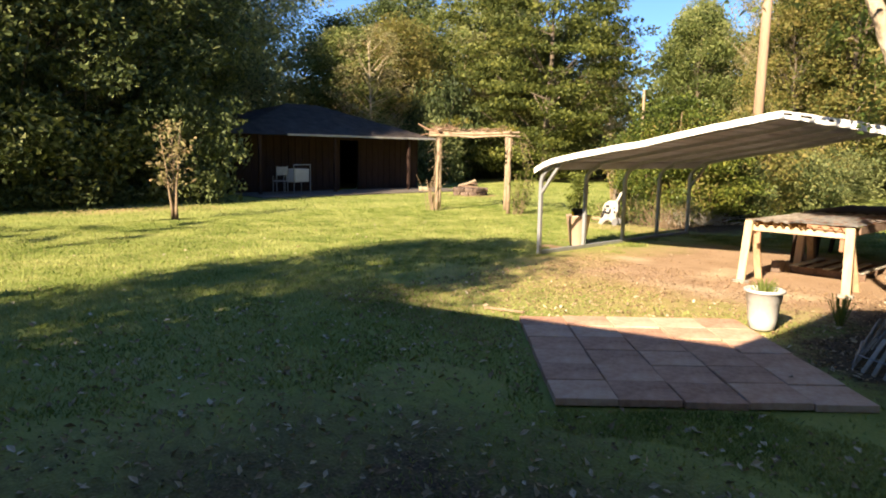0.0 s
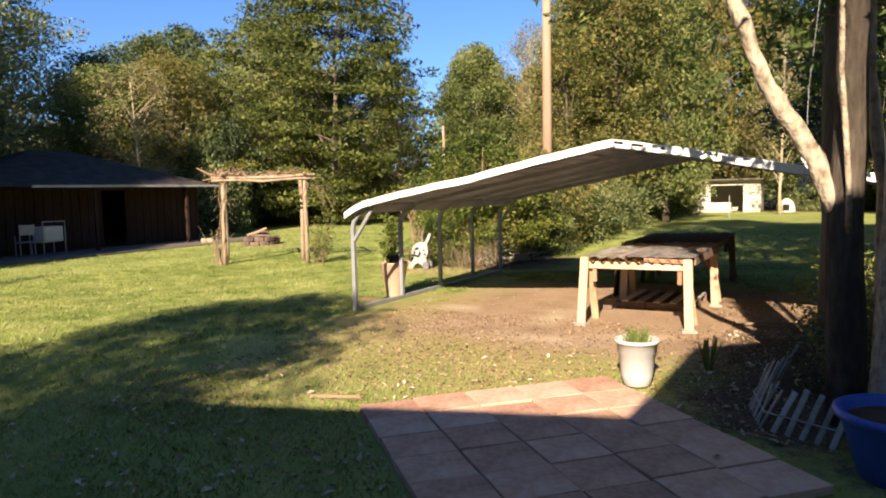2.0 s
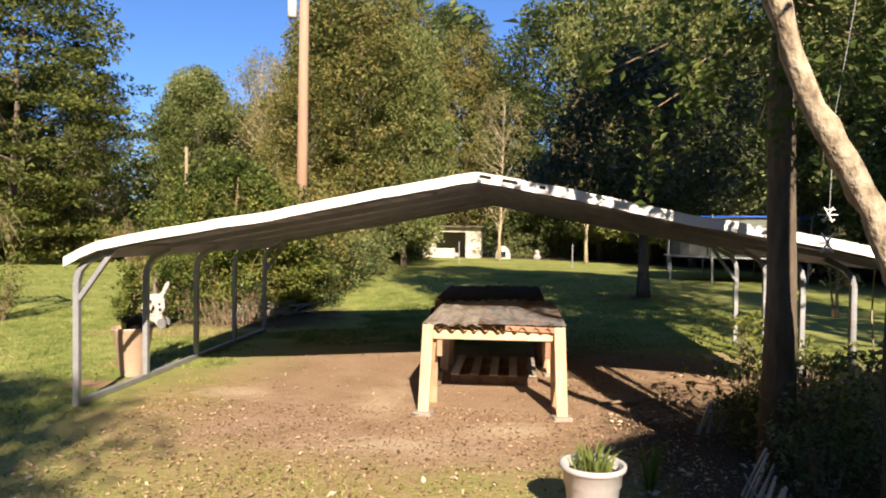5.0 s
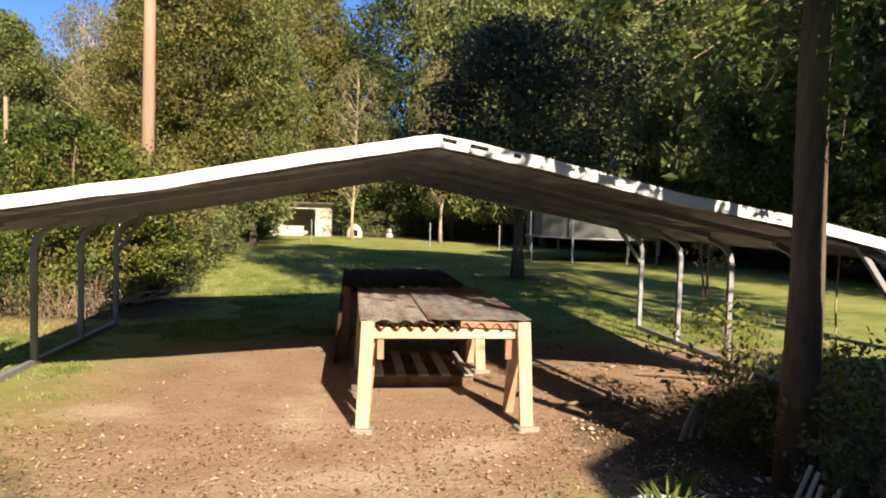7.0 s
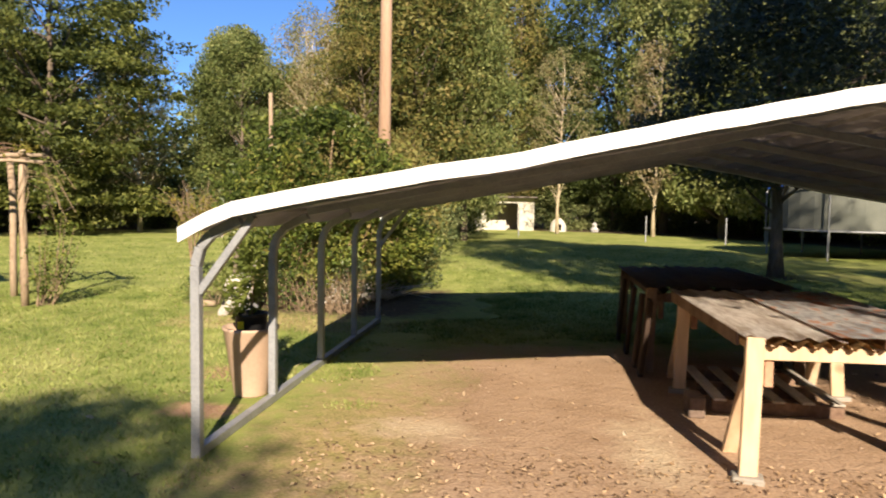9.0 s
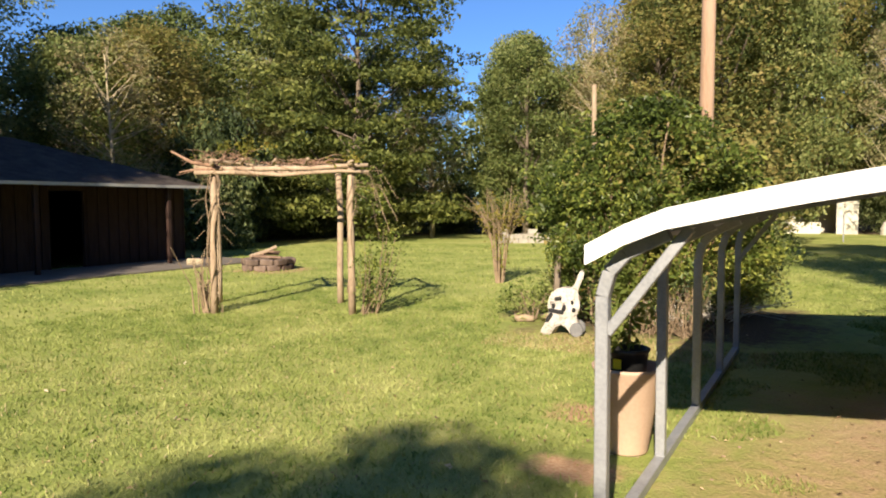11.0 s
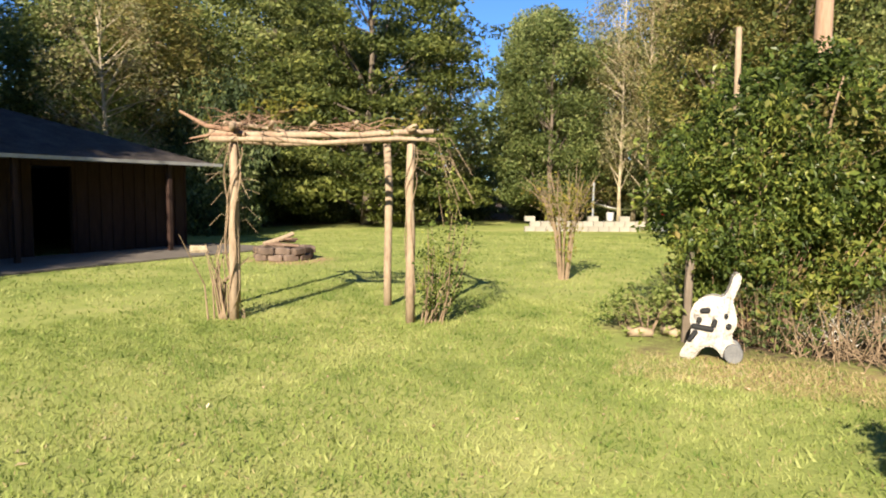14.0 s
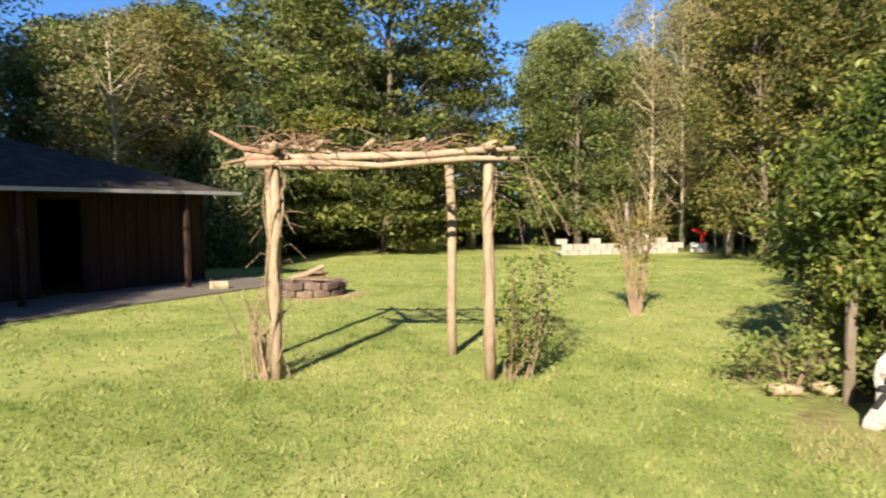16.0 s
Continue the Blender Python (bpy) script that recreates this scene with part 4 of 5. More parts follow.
# far woods behind, dense and dark
rng = np.random.default_rng(77)
pts = []
for a in np.linspace(0, 2 * math.pi, 170, endpoint=False):
    rr = 40 + 5 * math.sin(5 * a) + rng.uniform(-2, 6)
    cx, cy = -2 + rr * math.cos(a) * 0.95, 14 + rr * math.sin(a) * 1.1
    hh = rng.uniform(6, 9.5)
    for k in range(11):
        pts.append((cx + rng.normal(0, 1.4), cy + rng.normal(0, 1.4), hh * (k + 0.5) / 11))
far = leaf_cloud("far_woods", clumps(rng, pts, 1.3, 64), 0.58, M_DARK, None, 5)
tagged(far, "dense far woods of mixed green trees", "woods", kind="stuff")
bm = bmesh.new()
for k in range(260):
    a = rng.uniform(0, 2 * math.pi)
    rr = rng.uniform(36, 46)
    x, y = -2 + rr * math.cos(a) * 0.95, 14 + rr * math.sin(a) * 1.1
    tube(bm, [(x, y, 0), (x + rng.uniform(-0.3, 0.3), y, 7)], [rng.uniform(0.08, 0.18), 0.05], 5)
tagged(part("far_trunks", bm, M_BARK), "grey trunks deep in the far woods", "woods", kind="stuff")

# ---- hedge mass beside the lawn ----
vine = make_tree("bush", "big bush overgrown with glossy green vines", 31, 2.9, 1.3, 0.4, 0.05, M_VINE, 170, 105, 0.085, 0.24, stems=4, category="bush", bark=M_TWIG, four=True)
rng = np.random.default_rng(311)
dryc = [(rng.normal(0.3, 0.5), rng.normal(-0.3, 0.5), rng.uniform(0.2, 2.5)) for _ in range(60)]
leaf_cloud("dry_foliage", clumps(rng, dryc, 0.22, 50), 0.075, M_GOLD, vine, 312, four=True, label="dry red-brown leaves")
bm = bmesh.new()
for k in range(46):
    a = rng.uniform(0, 6.28)
    r0, r1 = rng.uniform(0.1, 0.6), rng.uniform(0.6, 1.3)
    tube(bm, [(r0 * math.cos(a), r0 * math.sin(a), 0), (r1 * 0.7 * math.cos(a), r1 * 0.7 * math.sin(a), 0.5), (r1 * math.cos(a + 0.2), r1 * math.sin(a + 0.2), rng.uniform(0.7, 1.6))], [0.012, 0.008, 0.003], 4)
part("dry_understem", bm, M_TANGLE, vine, "tangle of bare brown stems")
vine.matrix_basis = pose(-1.5, 6.95, 0)
wood(vine, (1, 1), [(-0.8, 7.3, 0.8, 0.75), (-1.72, 6.2, 0.62, 0.83)], "big bush overgrown with glossy green vines")
scrub = make_tree("bush", "reddish brown and green scrubby bush", 32, 2.5, 1.2, 0.1, 0.04, M_GOLD, 90, 70, 0.1, 0.3, stems=5, category="bush", bark=M_TWIG)
scrub.matrix_basis = pose(-0.9, 9.3, 0)
wood(scrub, (1, 1), [(-1.5, 11.6, 1.1, 1.15), (-1.7, 14.5, 0.9, 0.9), (-2.2, 17.5, 1.0, 1.0)], "reddish brown and green scrubby bush")
wood(brush, (1, 1), [(-0.55, 8.6, 0.4, 0.55), (-1.2, 13, 0.6, 0.7), (-1.6, 16, 0.6, 0.6), (-2.2, 19.5, 0.8, 0.7), (-2.6, 22.5, 0.9, 0.8), (-3.2, 28, 1.0, 0.8)], "dark green bush beside the lawn")

# ---- house behind the walk ----
house = thing("house", "plain pale house wall with a low roof behind the walk", "house")
bm = bmesh.new()
hrot = Matrix.Rotation(radians(18), 4, "Z")
hfront, hside = Vector((6.15, -9.5, 0)), Vector((6.84, -9.85, 0))
along, back = hrot @ Vector((1, 0, 0)), hrot @ Vector((0, 1, 0))
box(bm, (3.4, 3.0, 3.6), hfront - along * 1.7 - back * 1.5 + Vector((0, 0, 1.8)), hrot)
side = [(-0.68, 0), (-0.68, 3.84), (0, 5.4), (4.5, 6.7), (9, 5.4), (9, 0)]
f0 = [bm.verts.new(hside + along * u + Vector((0, 0, z))) for u, z in side]
f1 = [bm.verts.new(hside + along * u - back * 6 + Vector((0, 0, z))) for u, z in side]
bm.faces.new(f0)
bm.faces.new(f1[::-1])
for i in range(6):
    bm.faces.new((f0[i], f1[i], f1[(i + 1) % 6], f0[(i + 1) % 6]))
part("wall", bm, M_SHED, house)
bm = bmesh.new()
box(bm, (3.5, 3.1, 0.12), hfront - along * 1.72 - back * 1.5 + Vector((0, 0, 3.66)), hrot)
part("roof", bm, M_SHINGLE, house)
# oaks out of view: one for the dappled shadow, one added to cover a lit gap
place(oak, 2.4, -15.0, 0.62, 40, 0.74, "unseen oak beyond the house, placed to shade the near lawn")
place(oak, 4.3, -16.2, 0.6, 150, 0.56, "unseen oak beyond the house, placed to shade the near lawn")

# ---- garden trees beside the patio ----
gt = thing("tree", "old garden tree with several bare pale and dark trunks", "tree")
rg = random.Random(3)


def trunk(pts, radii, mat, label, n=12):
    bm = bmesh.new()
    fine, fr = [], []
    for i in range(len(pts) - 1):
        for k in range(4):
            f = k / 4
            fine.append(Vector(pts[i]).lerp(Vector(pts[i + 1]), f) + Vector((rg.uniform(-1, 1), rg.uniform(-1, 1), 0)) * 0.012)
            fr.append(radii[i] + (radii[i + 1] - radii[i]) * f)
    fine.append(Vector(pts[-1]))
    fr.append(radii[-1])
    tube(bm, fine, [q * rg.uniform(0.92, 1.1) for q in fr], n, 0.1, rg)
    part("trunk", bm, mat, gt, label, smooth=True)


trunk([(5.97, -2.5, 0), (5.93, -2.5, 1.4), (5.95, -2.45, 3.2), (6.1, -2.3, 6.5)], [0.14, 0.1, 0.088, 0.06], M_DARKBARK, "dark furrowed trunk with its crown's shade in the colour")
trunk([(5.92, -2.5, 1.36), (5.75, -2.5, 1.8), (5.55, -2.5, 2.12), (5.38, -2.5, 2.45), (5.24, -2.52, 2.88), (5.03, -2.55, 3.8)], [0.07, 0.066, 0.062, 0.055, 0.053, 0.045], M_SPOTBARK, "pale leaning limb with flaking bark")
trunk([(6.22, -2.9, 0), (6.21, -2.9, 1.5), (6.21, -2.88, 3), (6.3, -2.85, 6)], [0.15, 0.1, 0.09, 0.07], M_SPOTBARK, "thick pale grey trunk with flaking bark")
bm = bmesh.new()
tube(bm, [(5.95, -2.6, 1.3), (5.945, -2.65, 1.6), (5.92, -2.68, 1.95), (5.89, -2.7, 2.35), (5.885, -2.72, 2.9), (5.9, -2.72, 3.6), (5.93, -2.7, 4.4)], [0.021, 0.02, 0.019, 0.017, 0.016, 0.014, 0.01], 8, 0.05, rg)
part("trunk", bm, M_SPOTBARK, gt, "thin crooked pale trunk", smooth=True)
trunk([(6.16, -2.2, 0), (6.17, -2.22, 1.6), (6.05, -2.2, 2.4), (6.02, -2.2, 4)], [0.055, 0.046, 0.038, 0.03], M_SPOTBARK, "thin pale trunk", 8)
trunk([(6.3, -2.1, 0), (6.32, -2.1, 2.2), (6.36, -2.05, 4)], [0.042, 0.038, 0.03], M_SPOTBARK, "thin pale trunk", 8)
rng = np.random.default_rng(41)
cc = [(6.1 + rng.normal(0, 1.1), -2.4 + rng.normal(0, 0.9), rng.uniform(3.7, 6.6)) for _ in range(90)]
leaf_cloud("crown", clumps(rng, cc, 0.4, 70), 0.12, M_SPRIG, gt, 41, four=True)
# two high-crowned oaks out of view, added to shade the lawn behind the carport
ht = make_tree("tree", "unseen high-crowned oak added to shade the lawn behind the carport", 81, 13, 4.3, 6.0, 0.22, M_OAK, 230, 80, 0.24, 0.55)
ht.matrix_basis = pose(12.0, -4.6, 0) @ Matrix.Diagonal((1, 1, 1.23, 1))
place(ht, 8.9, -5.6, 0.8, 90, 1.18, "unseen high-crowned oak added to shade the lawn behind the carport")
bm = bmesh.new()
for c in cc[::5]:
    tube(bm, [(6.0, -2.4, c[2] - 0.9), Vector(c).lerp(Vector((6.0, -2.4, c[2] - 0.4)), 0.5), c], [0.02, 0.012, 0.004], 5)
part("fine_branch", bm, M_TWIG, gt)

gb = thing("tree", "slim dark tree with hanging vine strands beside the carport", "tree", at=(5.87, -1.02, 0))
bm = bmesh.new()
tube(bm, [(0, 0, 0), (0.0, 0, 1.3), (-0.03, 0, 2.6), (0.05, 0.05, 5.5)], [0.13, 0.1, 0.09, 0.05], 10, 0.06, rg)
part("trunk", bm, M_BARK, gb, smooth=True)
bm = bmesh.new()
strands = []
for bx, by, z0, z1 in ((-0.94, -0.18, 2.65, 1.92), (-0.7, -0.2, 2.9, 2.5), (-0.52, -0.15, 2.95, 2.45), (-1.3, -0.1, 2.9, 2.7), (-0.2, -0.4, 3.0, 2.2), (0.35, 0.2, 3.2, 2.1), (0.6, -0.3, 3.3, 2.4), (-1.2, 0.3, 3.35, 2.75), (0.1, 0.6, 3.2, 2.3)):
    tube(bm, [(0, 0, z0 + 0.15), (bx * 0.6, by * 0.6, z0 + 0.1), (bx, by, z0 - 0.15), (bx + 0.02, by, (z0 + z1) / 2), (bx - 0.02, by, z1)], [0.008, 0.006, 0.005, 0.004, 0.002], 5)
    for k in range(16):
        strands.append((bx + rng.normal(0, 0.02), by + rng.normal(0, 0.02), z1 + (z0 - z1) * k / 16))
    for k in range(6):
        strands.append((bx * (0.3 + 0.1 * k), by * (0.3 + 0.1 * k), z0 + 0.1))
for k in range(46):
    a, r = rng.uniform(0, 6.28), rng.uniform(0.3, 1.5)
    e = (0.5 + r * math.cos(a), 0.3 + r * math.sin(a), rng.uniform(2.35, 3.7))
    strands += [e, (e[0] * 0.9, e[1] * 0.9, e[2] + 0.08), (e[0], e[1], e[2] - 0.12), (e[0] + 0.05, e[1], e[2] - 0.22)]
    if k % 3 == 0:
        tube(bm, [(0, 0, e[2] + 0.3), (e[0] * 0.6, e[1] * 0.6, e[2] + 0.22), e], [0.01, 0.006, 0.002], 4)
part("vine_stem", bm, M_TWIG, gb)
leaf_cloud("vine_foliage", clumps(rng, strands, 0.055, 5), 0.075, M_SPRIG, gb, 6, four=True)
cc = [(0.4 + rng.normal(0, 0.9), 0.2 + rng.normal(0, 0.9), rng.uniform(3.5, 5.8)) for _ in range(70)]
leaf_cloud("crown", clumps(rng, cc, 0.38, 60), 0.12, M_SPRIG, gb, 42, four=True)

yt = make_tree("tree", "dark spreading yard tree with a bare trunk", 71, 6.3, 2.7, 2.3, 0.15, M_SHADELEAF, 210, 110, 0.14, 0.45)
yt.matrix_basis = pose(7.45, 12.8, 0)

ysh = make_tree("shrub", "bright yellow-green leafy shrub at the bed's end", 72, 1.45, 0.55, 0.15, 0.02, M_VINE, 34, 26, 0.07, 0.15, stems=3, category="shrub", bark=M_TWIG, four=True)
ysh.matrix_basis = pose(8.6, 0.6, 0)
place(ysh, 8.2, -0.4, 0.9, 40, 1.0, "bright yellow-green leafy shrub at the bed's end")

# low planting behind the picket edging
bedplant = make_tree("shrub", "low straggly garden shrub with small dull leaves", 73, 0.75, 0.5, 0.05, 0.012, M_DARK, 42, 16, 0.055, 0.09, stems=7, category="shrub", bark=M_TWIG, four=True)
bedplant.matrix_basis = pose(6.3, -0.5, 0)
wood(bedplant, (1, 1), [(6.7, -0.2, 1.0, 1.0), (5.95, -0.2, 0.8, 0.8), (6.0, -1.2, 0.8, 0.8), (6.5, -1.3, 1.1, 1.2), (5.85, -1.8, 0.7, 0.7), (6.9, -2.0, 1.1, 1), (7.5, -0.8, 1.3, 1.4), (6.8, -3.0, 1, 0.9), (7.3, -0.5, 1.2, 1.2)], "low leafy garden shrub in shade")
wood(scrub, (1, 1), [(5.95, -0.6, 0.25, 0.2)], "scrubby brown garden plant")

sunsh = make_tree("shrub", "sprawling sunlit shrub with coppery green leaves", 75, 0.95, 0.5, 0.3, 0.014, M_NURSERY, 34, 14, 0.06, 0.1, stems=6, category="shrub", bark=M_TWIG, four=True)
sunsh.matrix_basis = pose(5.95, 0.0, 0)
place(sunsh, 6.1, -0.95, 0.8, 120, 0.85, "sprawling sunlit shrub with coppery green leaves")
spiky = thing("spiky_plant", "clump of pale arching strap leaves", "plant", at=(4.92, -1.45, 0))
bm = bmesh.new()
for k in range(22):
    a, reach, h = rg.uniform(0, 6.28), rg.uniform(0.1, 0.28), rg.uniform(0.22, 0.4)
    d, w = Vector((math.cos(a), math.sin(a), 0)), Vector((-math.sin(a), math.cos(a), 0)) * 0.008
    rib = [d * 0.02, d * reach * 0.5 + Vector((0, 0, h * 0.85)), d * reach + Vector((0, 0, h * 0.8))]
    q = [bm.verts.new(v) for v in (rib[0] - w, rib[0] + w, rib[1] + w, rib[1] - w, rib[2])]
    bm.faces.new(q[:4])
    bm.faces.new((q[3], q[2], q[4]))
part("leaves", bm, M_SPRIG, spiky)

orn = thing("hanging_ornament", "pale metal snowflake ornaments hung from the garden tree", "ornament", at=(5.67, -2.19, 0))
bm = bmesh.new()
tube(bm, [(0, 0, 1.6), (0.02, 0, 2.3), (0.1, -0.1, 3.1)], 0.002, 4)
part("hanging_line", bm, M_GALV, orn)
for z, r in ((1.63, 0.06), (1.78, 0.045)):
    bm = bmesh.new()
    for k in range(3):
        a = k * math.pi / 3
        d = Vector((math.cos(a), 0, math.sin(a))) * r
        beam(bm, Vector((0, 0, z)) - d, Vector((0, 0, z)) + d, 0.012, 0.006, 0)
        for s0 in (-1, 1):
            e = Vector((0, 0, z)) + d * s0 * 0.7
            beam(bm, e - Vector((0.018, 0, 0.0)), e + Vector((0.018, 0, 0.0)), 0.008, 0.006, 0)
    part("snowflake", bm, M_WHITE, orn, "pale snowflake")

edging = thing("picket_edging", "low leaning grey picket edging along the garden bed", "garden edging")
run = [(5.88, -3.08), (5.45, -2.86), (5.34, -2.38), (5.42, -1.95), (5.5, -1.4)]
for (ax, ay), (bx2, by2) in list(zip(run, run[1:])) + [((5.56, -0.12), (5.84, 0.0))]:
    a, b = Vector((ax, ay, 0)), Vector((bx2, by2, 0))
    n = max(3, int((b - a).length / 0.082))
    for k in range(n):
        p = a.lerp(b, k / n)
        bm = bmesh.new()
        out = Vector((0.12 + rg.uniform(-0.03, 0.03), rg.uniform(0, 0.07), 0))
        beam(bm, p, p + out + Vector((0, 0, rg.uniform(0.26, 0.32))), 0.036, 0.012, 0.003, up=(b - a).cross(Vector((0, 0, 1))))
        part("picket", bm, M_PICKET, edging)
bm = bmesh.new()
tube(bm, [(x + 0.03, y, 0.12) for x, y in run], 0.006, 5)
part("wire", bm, M_GALV, edging)

# ---- small tree on the lawn ----
st = make_tree("tree", "young slim tree with sparse yellowing leaves", 51, 2.1, 0.52, 0.75, 0.035, M_PALE, 30, 9, 0.11, 0.14, "round", stems=3, bark=M_TWIG, four=True)
st.matrix_basis = pose(-8.45, -2.5, 0)

# ---- crape myrtle ----
cm = thing("shrub", "multi-stemmed crape myrtle with bare pale twigs and few leaves", "shrub", at=(-5.0, 9.8, 0))
bm = bmesh.new()
rng = np.random.default_rng(17)
tips = []
for k in range(11):
    a = k * 0.571 + rng.uniform(-0.2, 0.2)
    d = Vector((math.cos(a), math.sin(a), 0))
    p0 = d * 0.07
    p1 = d * 0.16 + Vector((0, 0, 0.8))
    p2 = d * 0.32 + Vector((rng.uniform(-0.08, 0.08), rng.uniform(-0.08, 0.08), 1.4))
    tube(bm, [p0, p1, p2], [0.022, 0.016, 0.01], 6)
    for j in range(7):
        q = p1.lerp(p2, rng.uniform(0, 1))
        t2 = q + d * rng.uniform(0.1, 0.4) + Vector((rng.uniform(-0.25, 0.25), rng.uniform(-0.25, 0.25), rng.uniform(0.3, 0.75)))
        tube(bm, [q, q.lerp(t2, 0.5) + Vector((0, 0, 0.05)), t2], [0.007, 0.004, 0.002], 4)
        tips.append(tuple(q.lerp(t2, rng.uniform(0, 1))))
part("woody_stem", bm, M_TWIG, cm)
leaf_cloud("foliage", clumps(rng, tips + [(rng.normal(0, 0.12), rng.normal(0, 0.12), rng.uniform(0.3, 1.2)) for _ in range(30)], 0.09, 9), 0.06, M_YELLOW, cm, 17, four=True)

# ---- vines on the pergola ----
vines = thing("climbing_vine", "dry twining vine climbing the pergola post", "vine")
rng = np.random.default_rng(23)
bm = bmesh.new()
ax, ay = PG[0]
for k in range(4):
    ph, tw, amp = rng.uniform(0, 6), rng.uniform(1.5, 4.5), rng.uniform(0.06, 0.1)
    tube(bm, [(ax + (amp + 0.025 * math.sin(7 * z + k)) * math.cos(ph + tw * z + 0.8 * math.sin(3 * z)), ay + amp * math.sin(ph + tw * z + 0.8 * math.sin(3 * z)), z) for z in np.linspace(0, 2.15, 26)], 0.005 + 0.002 * k, 5, 0.3, rg)
for k in range(16):
    a = rng.uniform(0, 6.28)
    s0 = Vector((ax - 0.16 + rng.normal(0, 0.04), ay - 0.05 + rng.normal(0, 0.04), 0))
    tube(bm, [s0, s0 + Vector((rng.normal(0, 0.06), rng.normal(0, 0.06), 0.4)), s0 + Vector((rng.normal(0.02, 0.12), rng.normal(0, 0.12), rng.uniform(0.6, 1.0)))], [0.012, 0.009, 0.004], 5)
for k in range(26):
    z = rng.uniform(0.8, 2.1)
    a = rng.uniform(0, 6.28)
    p = Vector((ax, ay, z))
    tube(bm, [p, p + Vector((math.cos(a) * 0.15, math.sin(a) * 0.15, 0.05)), p + Vector((math.cos(a) * 0.3, math.sin(a) * 0.3, rng.uniform(-0.2, 0.05)))], 0.003, 4)
part("woody_stem", bm, M_TWIG, vines)
bm = bmesh.new()
for k in range(60):
    p = Vector((ax + rng.normal(0.1, 0.2), ay + rng.normal(0.1, 0.2), 2.15 + rng.uniform(0, 0.15)))
    q = p + Vector((rng.normal(0, 0.2), rng.normal(0, 0.2), rng.uniform(-0.05, 0.15)))
    tube(bm, [p, p.lerp(q, 0.5) + Vector((0, 0, 0.04)), q], [0.006, 0.004, 0.002], 4)
tube(bm, [(ax + 0.1, ay, 2.14), (ax - 0.25, ay - 0.15, 2.2), (ax - 0.5, ay - 0.3, 2.36)], [0.03, 0.026, 0.015], 7)
tube(bm, [(ax + 0.2, ay, 2.1), (ax - 0.2, ay - 0.12, 2.1), (ax - 0.45, ay - 0.2, 2.06)], [0.025, 0.02, 0.01], 7)
for k in range(130):
    f, g = rng.uniform(0, 1), rng.uniform(0, 1)
    p = A.lerp(B, f).lerp(D.lerp(C, f), g) + Vector((0, 0, rng.uniform(0.02, 0.16)))
    q = p + Vector((rng.normal(0.1, 0.3), rng.normal(0.1, 0.25), rng.uniform(-0.15, 0.06)))
    tube(bm, [p, p.lerp(q, 0.5) + Vector((0, 0, 0.05)), q], [0.006, 0.005, 0.002], 4)
part("dry_tangle", bm, M_TANGLE, vines)
cc = [(ax + rng.normal(0.25, 0.25), ay + rng.normal(0.25, 0.25), 2.3 + rng.uniform(0, 0.2)) for _ in range(22)]
cc += [(B.x + rng.normal(0, 0.12), B.y + rng.normal(0, 0.12), 2.15 + rng.uniform(0, 0.15)) for _ in range(8)]
leaf_cloud("foliage", clumps(rng, cc, 0.06, 10), 0.06, M_YELLOW, vines, 24, four=True)
vb = thing("climbing_vine", "leafy rambling shrub at the foot of the pergola", "vine")
bm = bmesh.new()
tips = []
bx, by = PG[1]
for k in range(18):
    s0 = Vector((bx + 0.2 + rng.normal(0, 0.08), by + 0.15 + rng.normal(0, 0.08), 0))
    e = s0 + Vector((rng.normal(0.08, 0.2), rng.normal(0.08, 0.2), rng.uniform(0.6, 1.25)))
    tube(bm, [s0, s0.lerp(e, 0.5) + Vector((0.03, 0, 0)), e], [0.01, 0.007, 0.003], 5)
    tips += [tuple(s0.lerp(e, f)) for f in (0.3, 0.5, 0.7, 0.9, 1.0)]
for k in range(3):
    ph, tw = rng.uniform(0, 6), rng.uniform(1.0, 3.5)
    tube(bm, [(bx + (0.065 + 0.02 * math.sin(8 * z)) * math.cos(ph + tw * z + math.sin(4 * z)), by + 0.07 * math.sin(ph + tw * z + math.sin(4 * z)), z) for z in np.linspace(0.3, 2.1, 24)], 0.005, 4)
for k in range(9):
    a = rng.uniform(-0.6, 1.2)
    p = Vector((bx, by, rng.uniform(1.5, 2.15)))
    e = p + Vector((math.cos(a) * rng.uniform(0.4, 0.8), math.sin(a) * 0.5, -rng.uniform(0.3, 0.9)))
    tube(bm, [p, p.lerp(e, 0.5) + Vector((0.08, 0.05, 0.2)), e], 0.004, 4)
    tips += [tuple(p.lerp(e, f) + Vector((0, 0, 0.12))) for f in (0.4, 0.7)]
part("woody_stem", bm, M_TWIG, vb)
leaf_cloud("foliage", clumps(rng, tips, 0.07, 14), 0.05, M_VINE, vb, 25, four=True)

# ---- log and stones by the fire pit ----
bm = bmesh.new()
tube(bm, [(-11.6, 9.55, 0.33), (-11.4, 9.85, 0.44), (-11.25, 10.1, 0.55)], [0.06, 0.055, 0.05], 8, 0.06, rg)
tagged(part("firewood_log", bm, M_LOG), "pale split log lying across the fire pit", "log")
for k, (x, y, a) in enumerate(((-11.3, 9.8, 40), (-11.5, 10.1, 100), (-11.35, 10.0, 160))):
    bm = bmesh.new()
    box(bm, (0.7, 0.16, 0.05), (0, 0, 0), None, 0.01)
    o = tagged(part("board_scrap", bm, M_OLDWOOD), "charred board scrap in the fire pit", "board")
    o.matrix_basis = pose(x, y, 0.33 + 0.05 * k, 6, 4, a)
bm = bmesh.new()
tube(bm, [(-13.9, 9.6, 0.1), (-13.7, 9.9, 0.11)], [0.11, 0.1], 9, 0.08, rg)
tagged(part("stump_piece", bm, M_PALEBARK), "short pale cut log lying by the barn", "log")

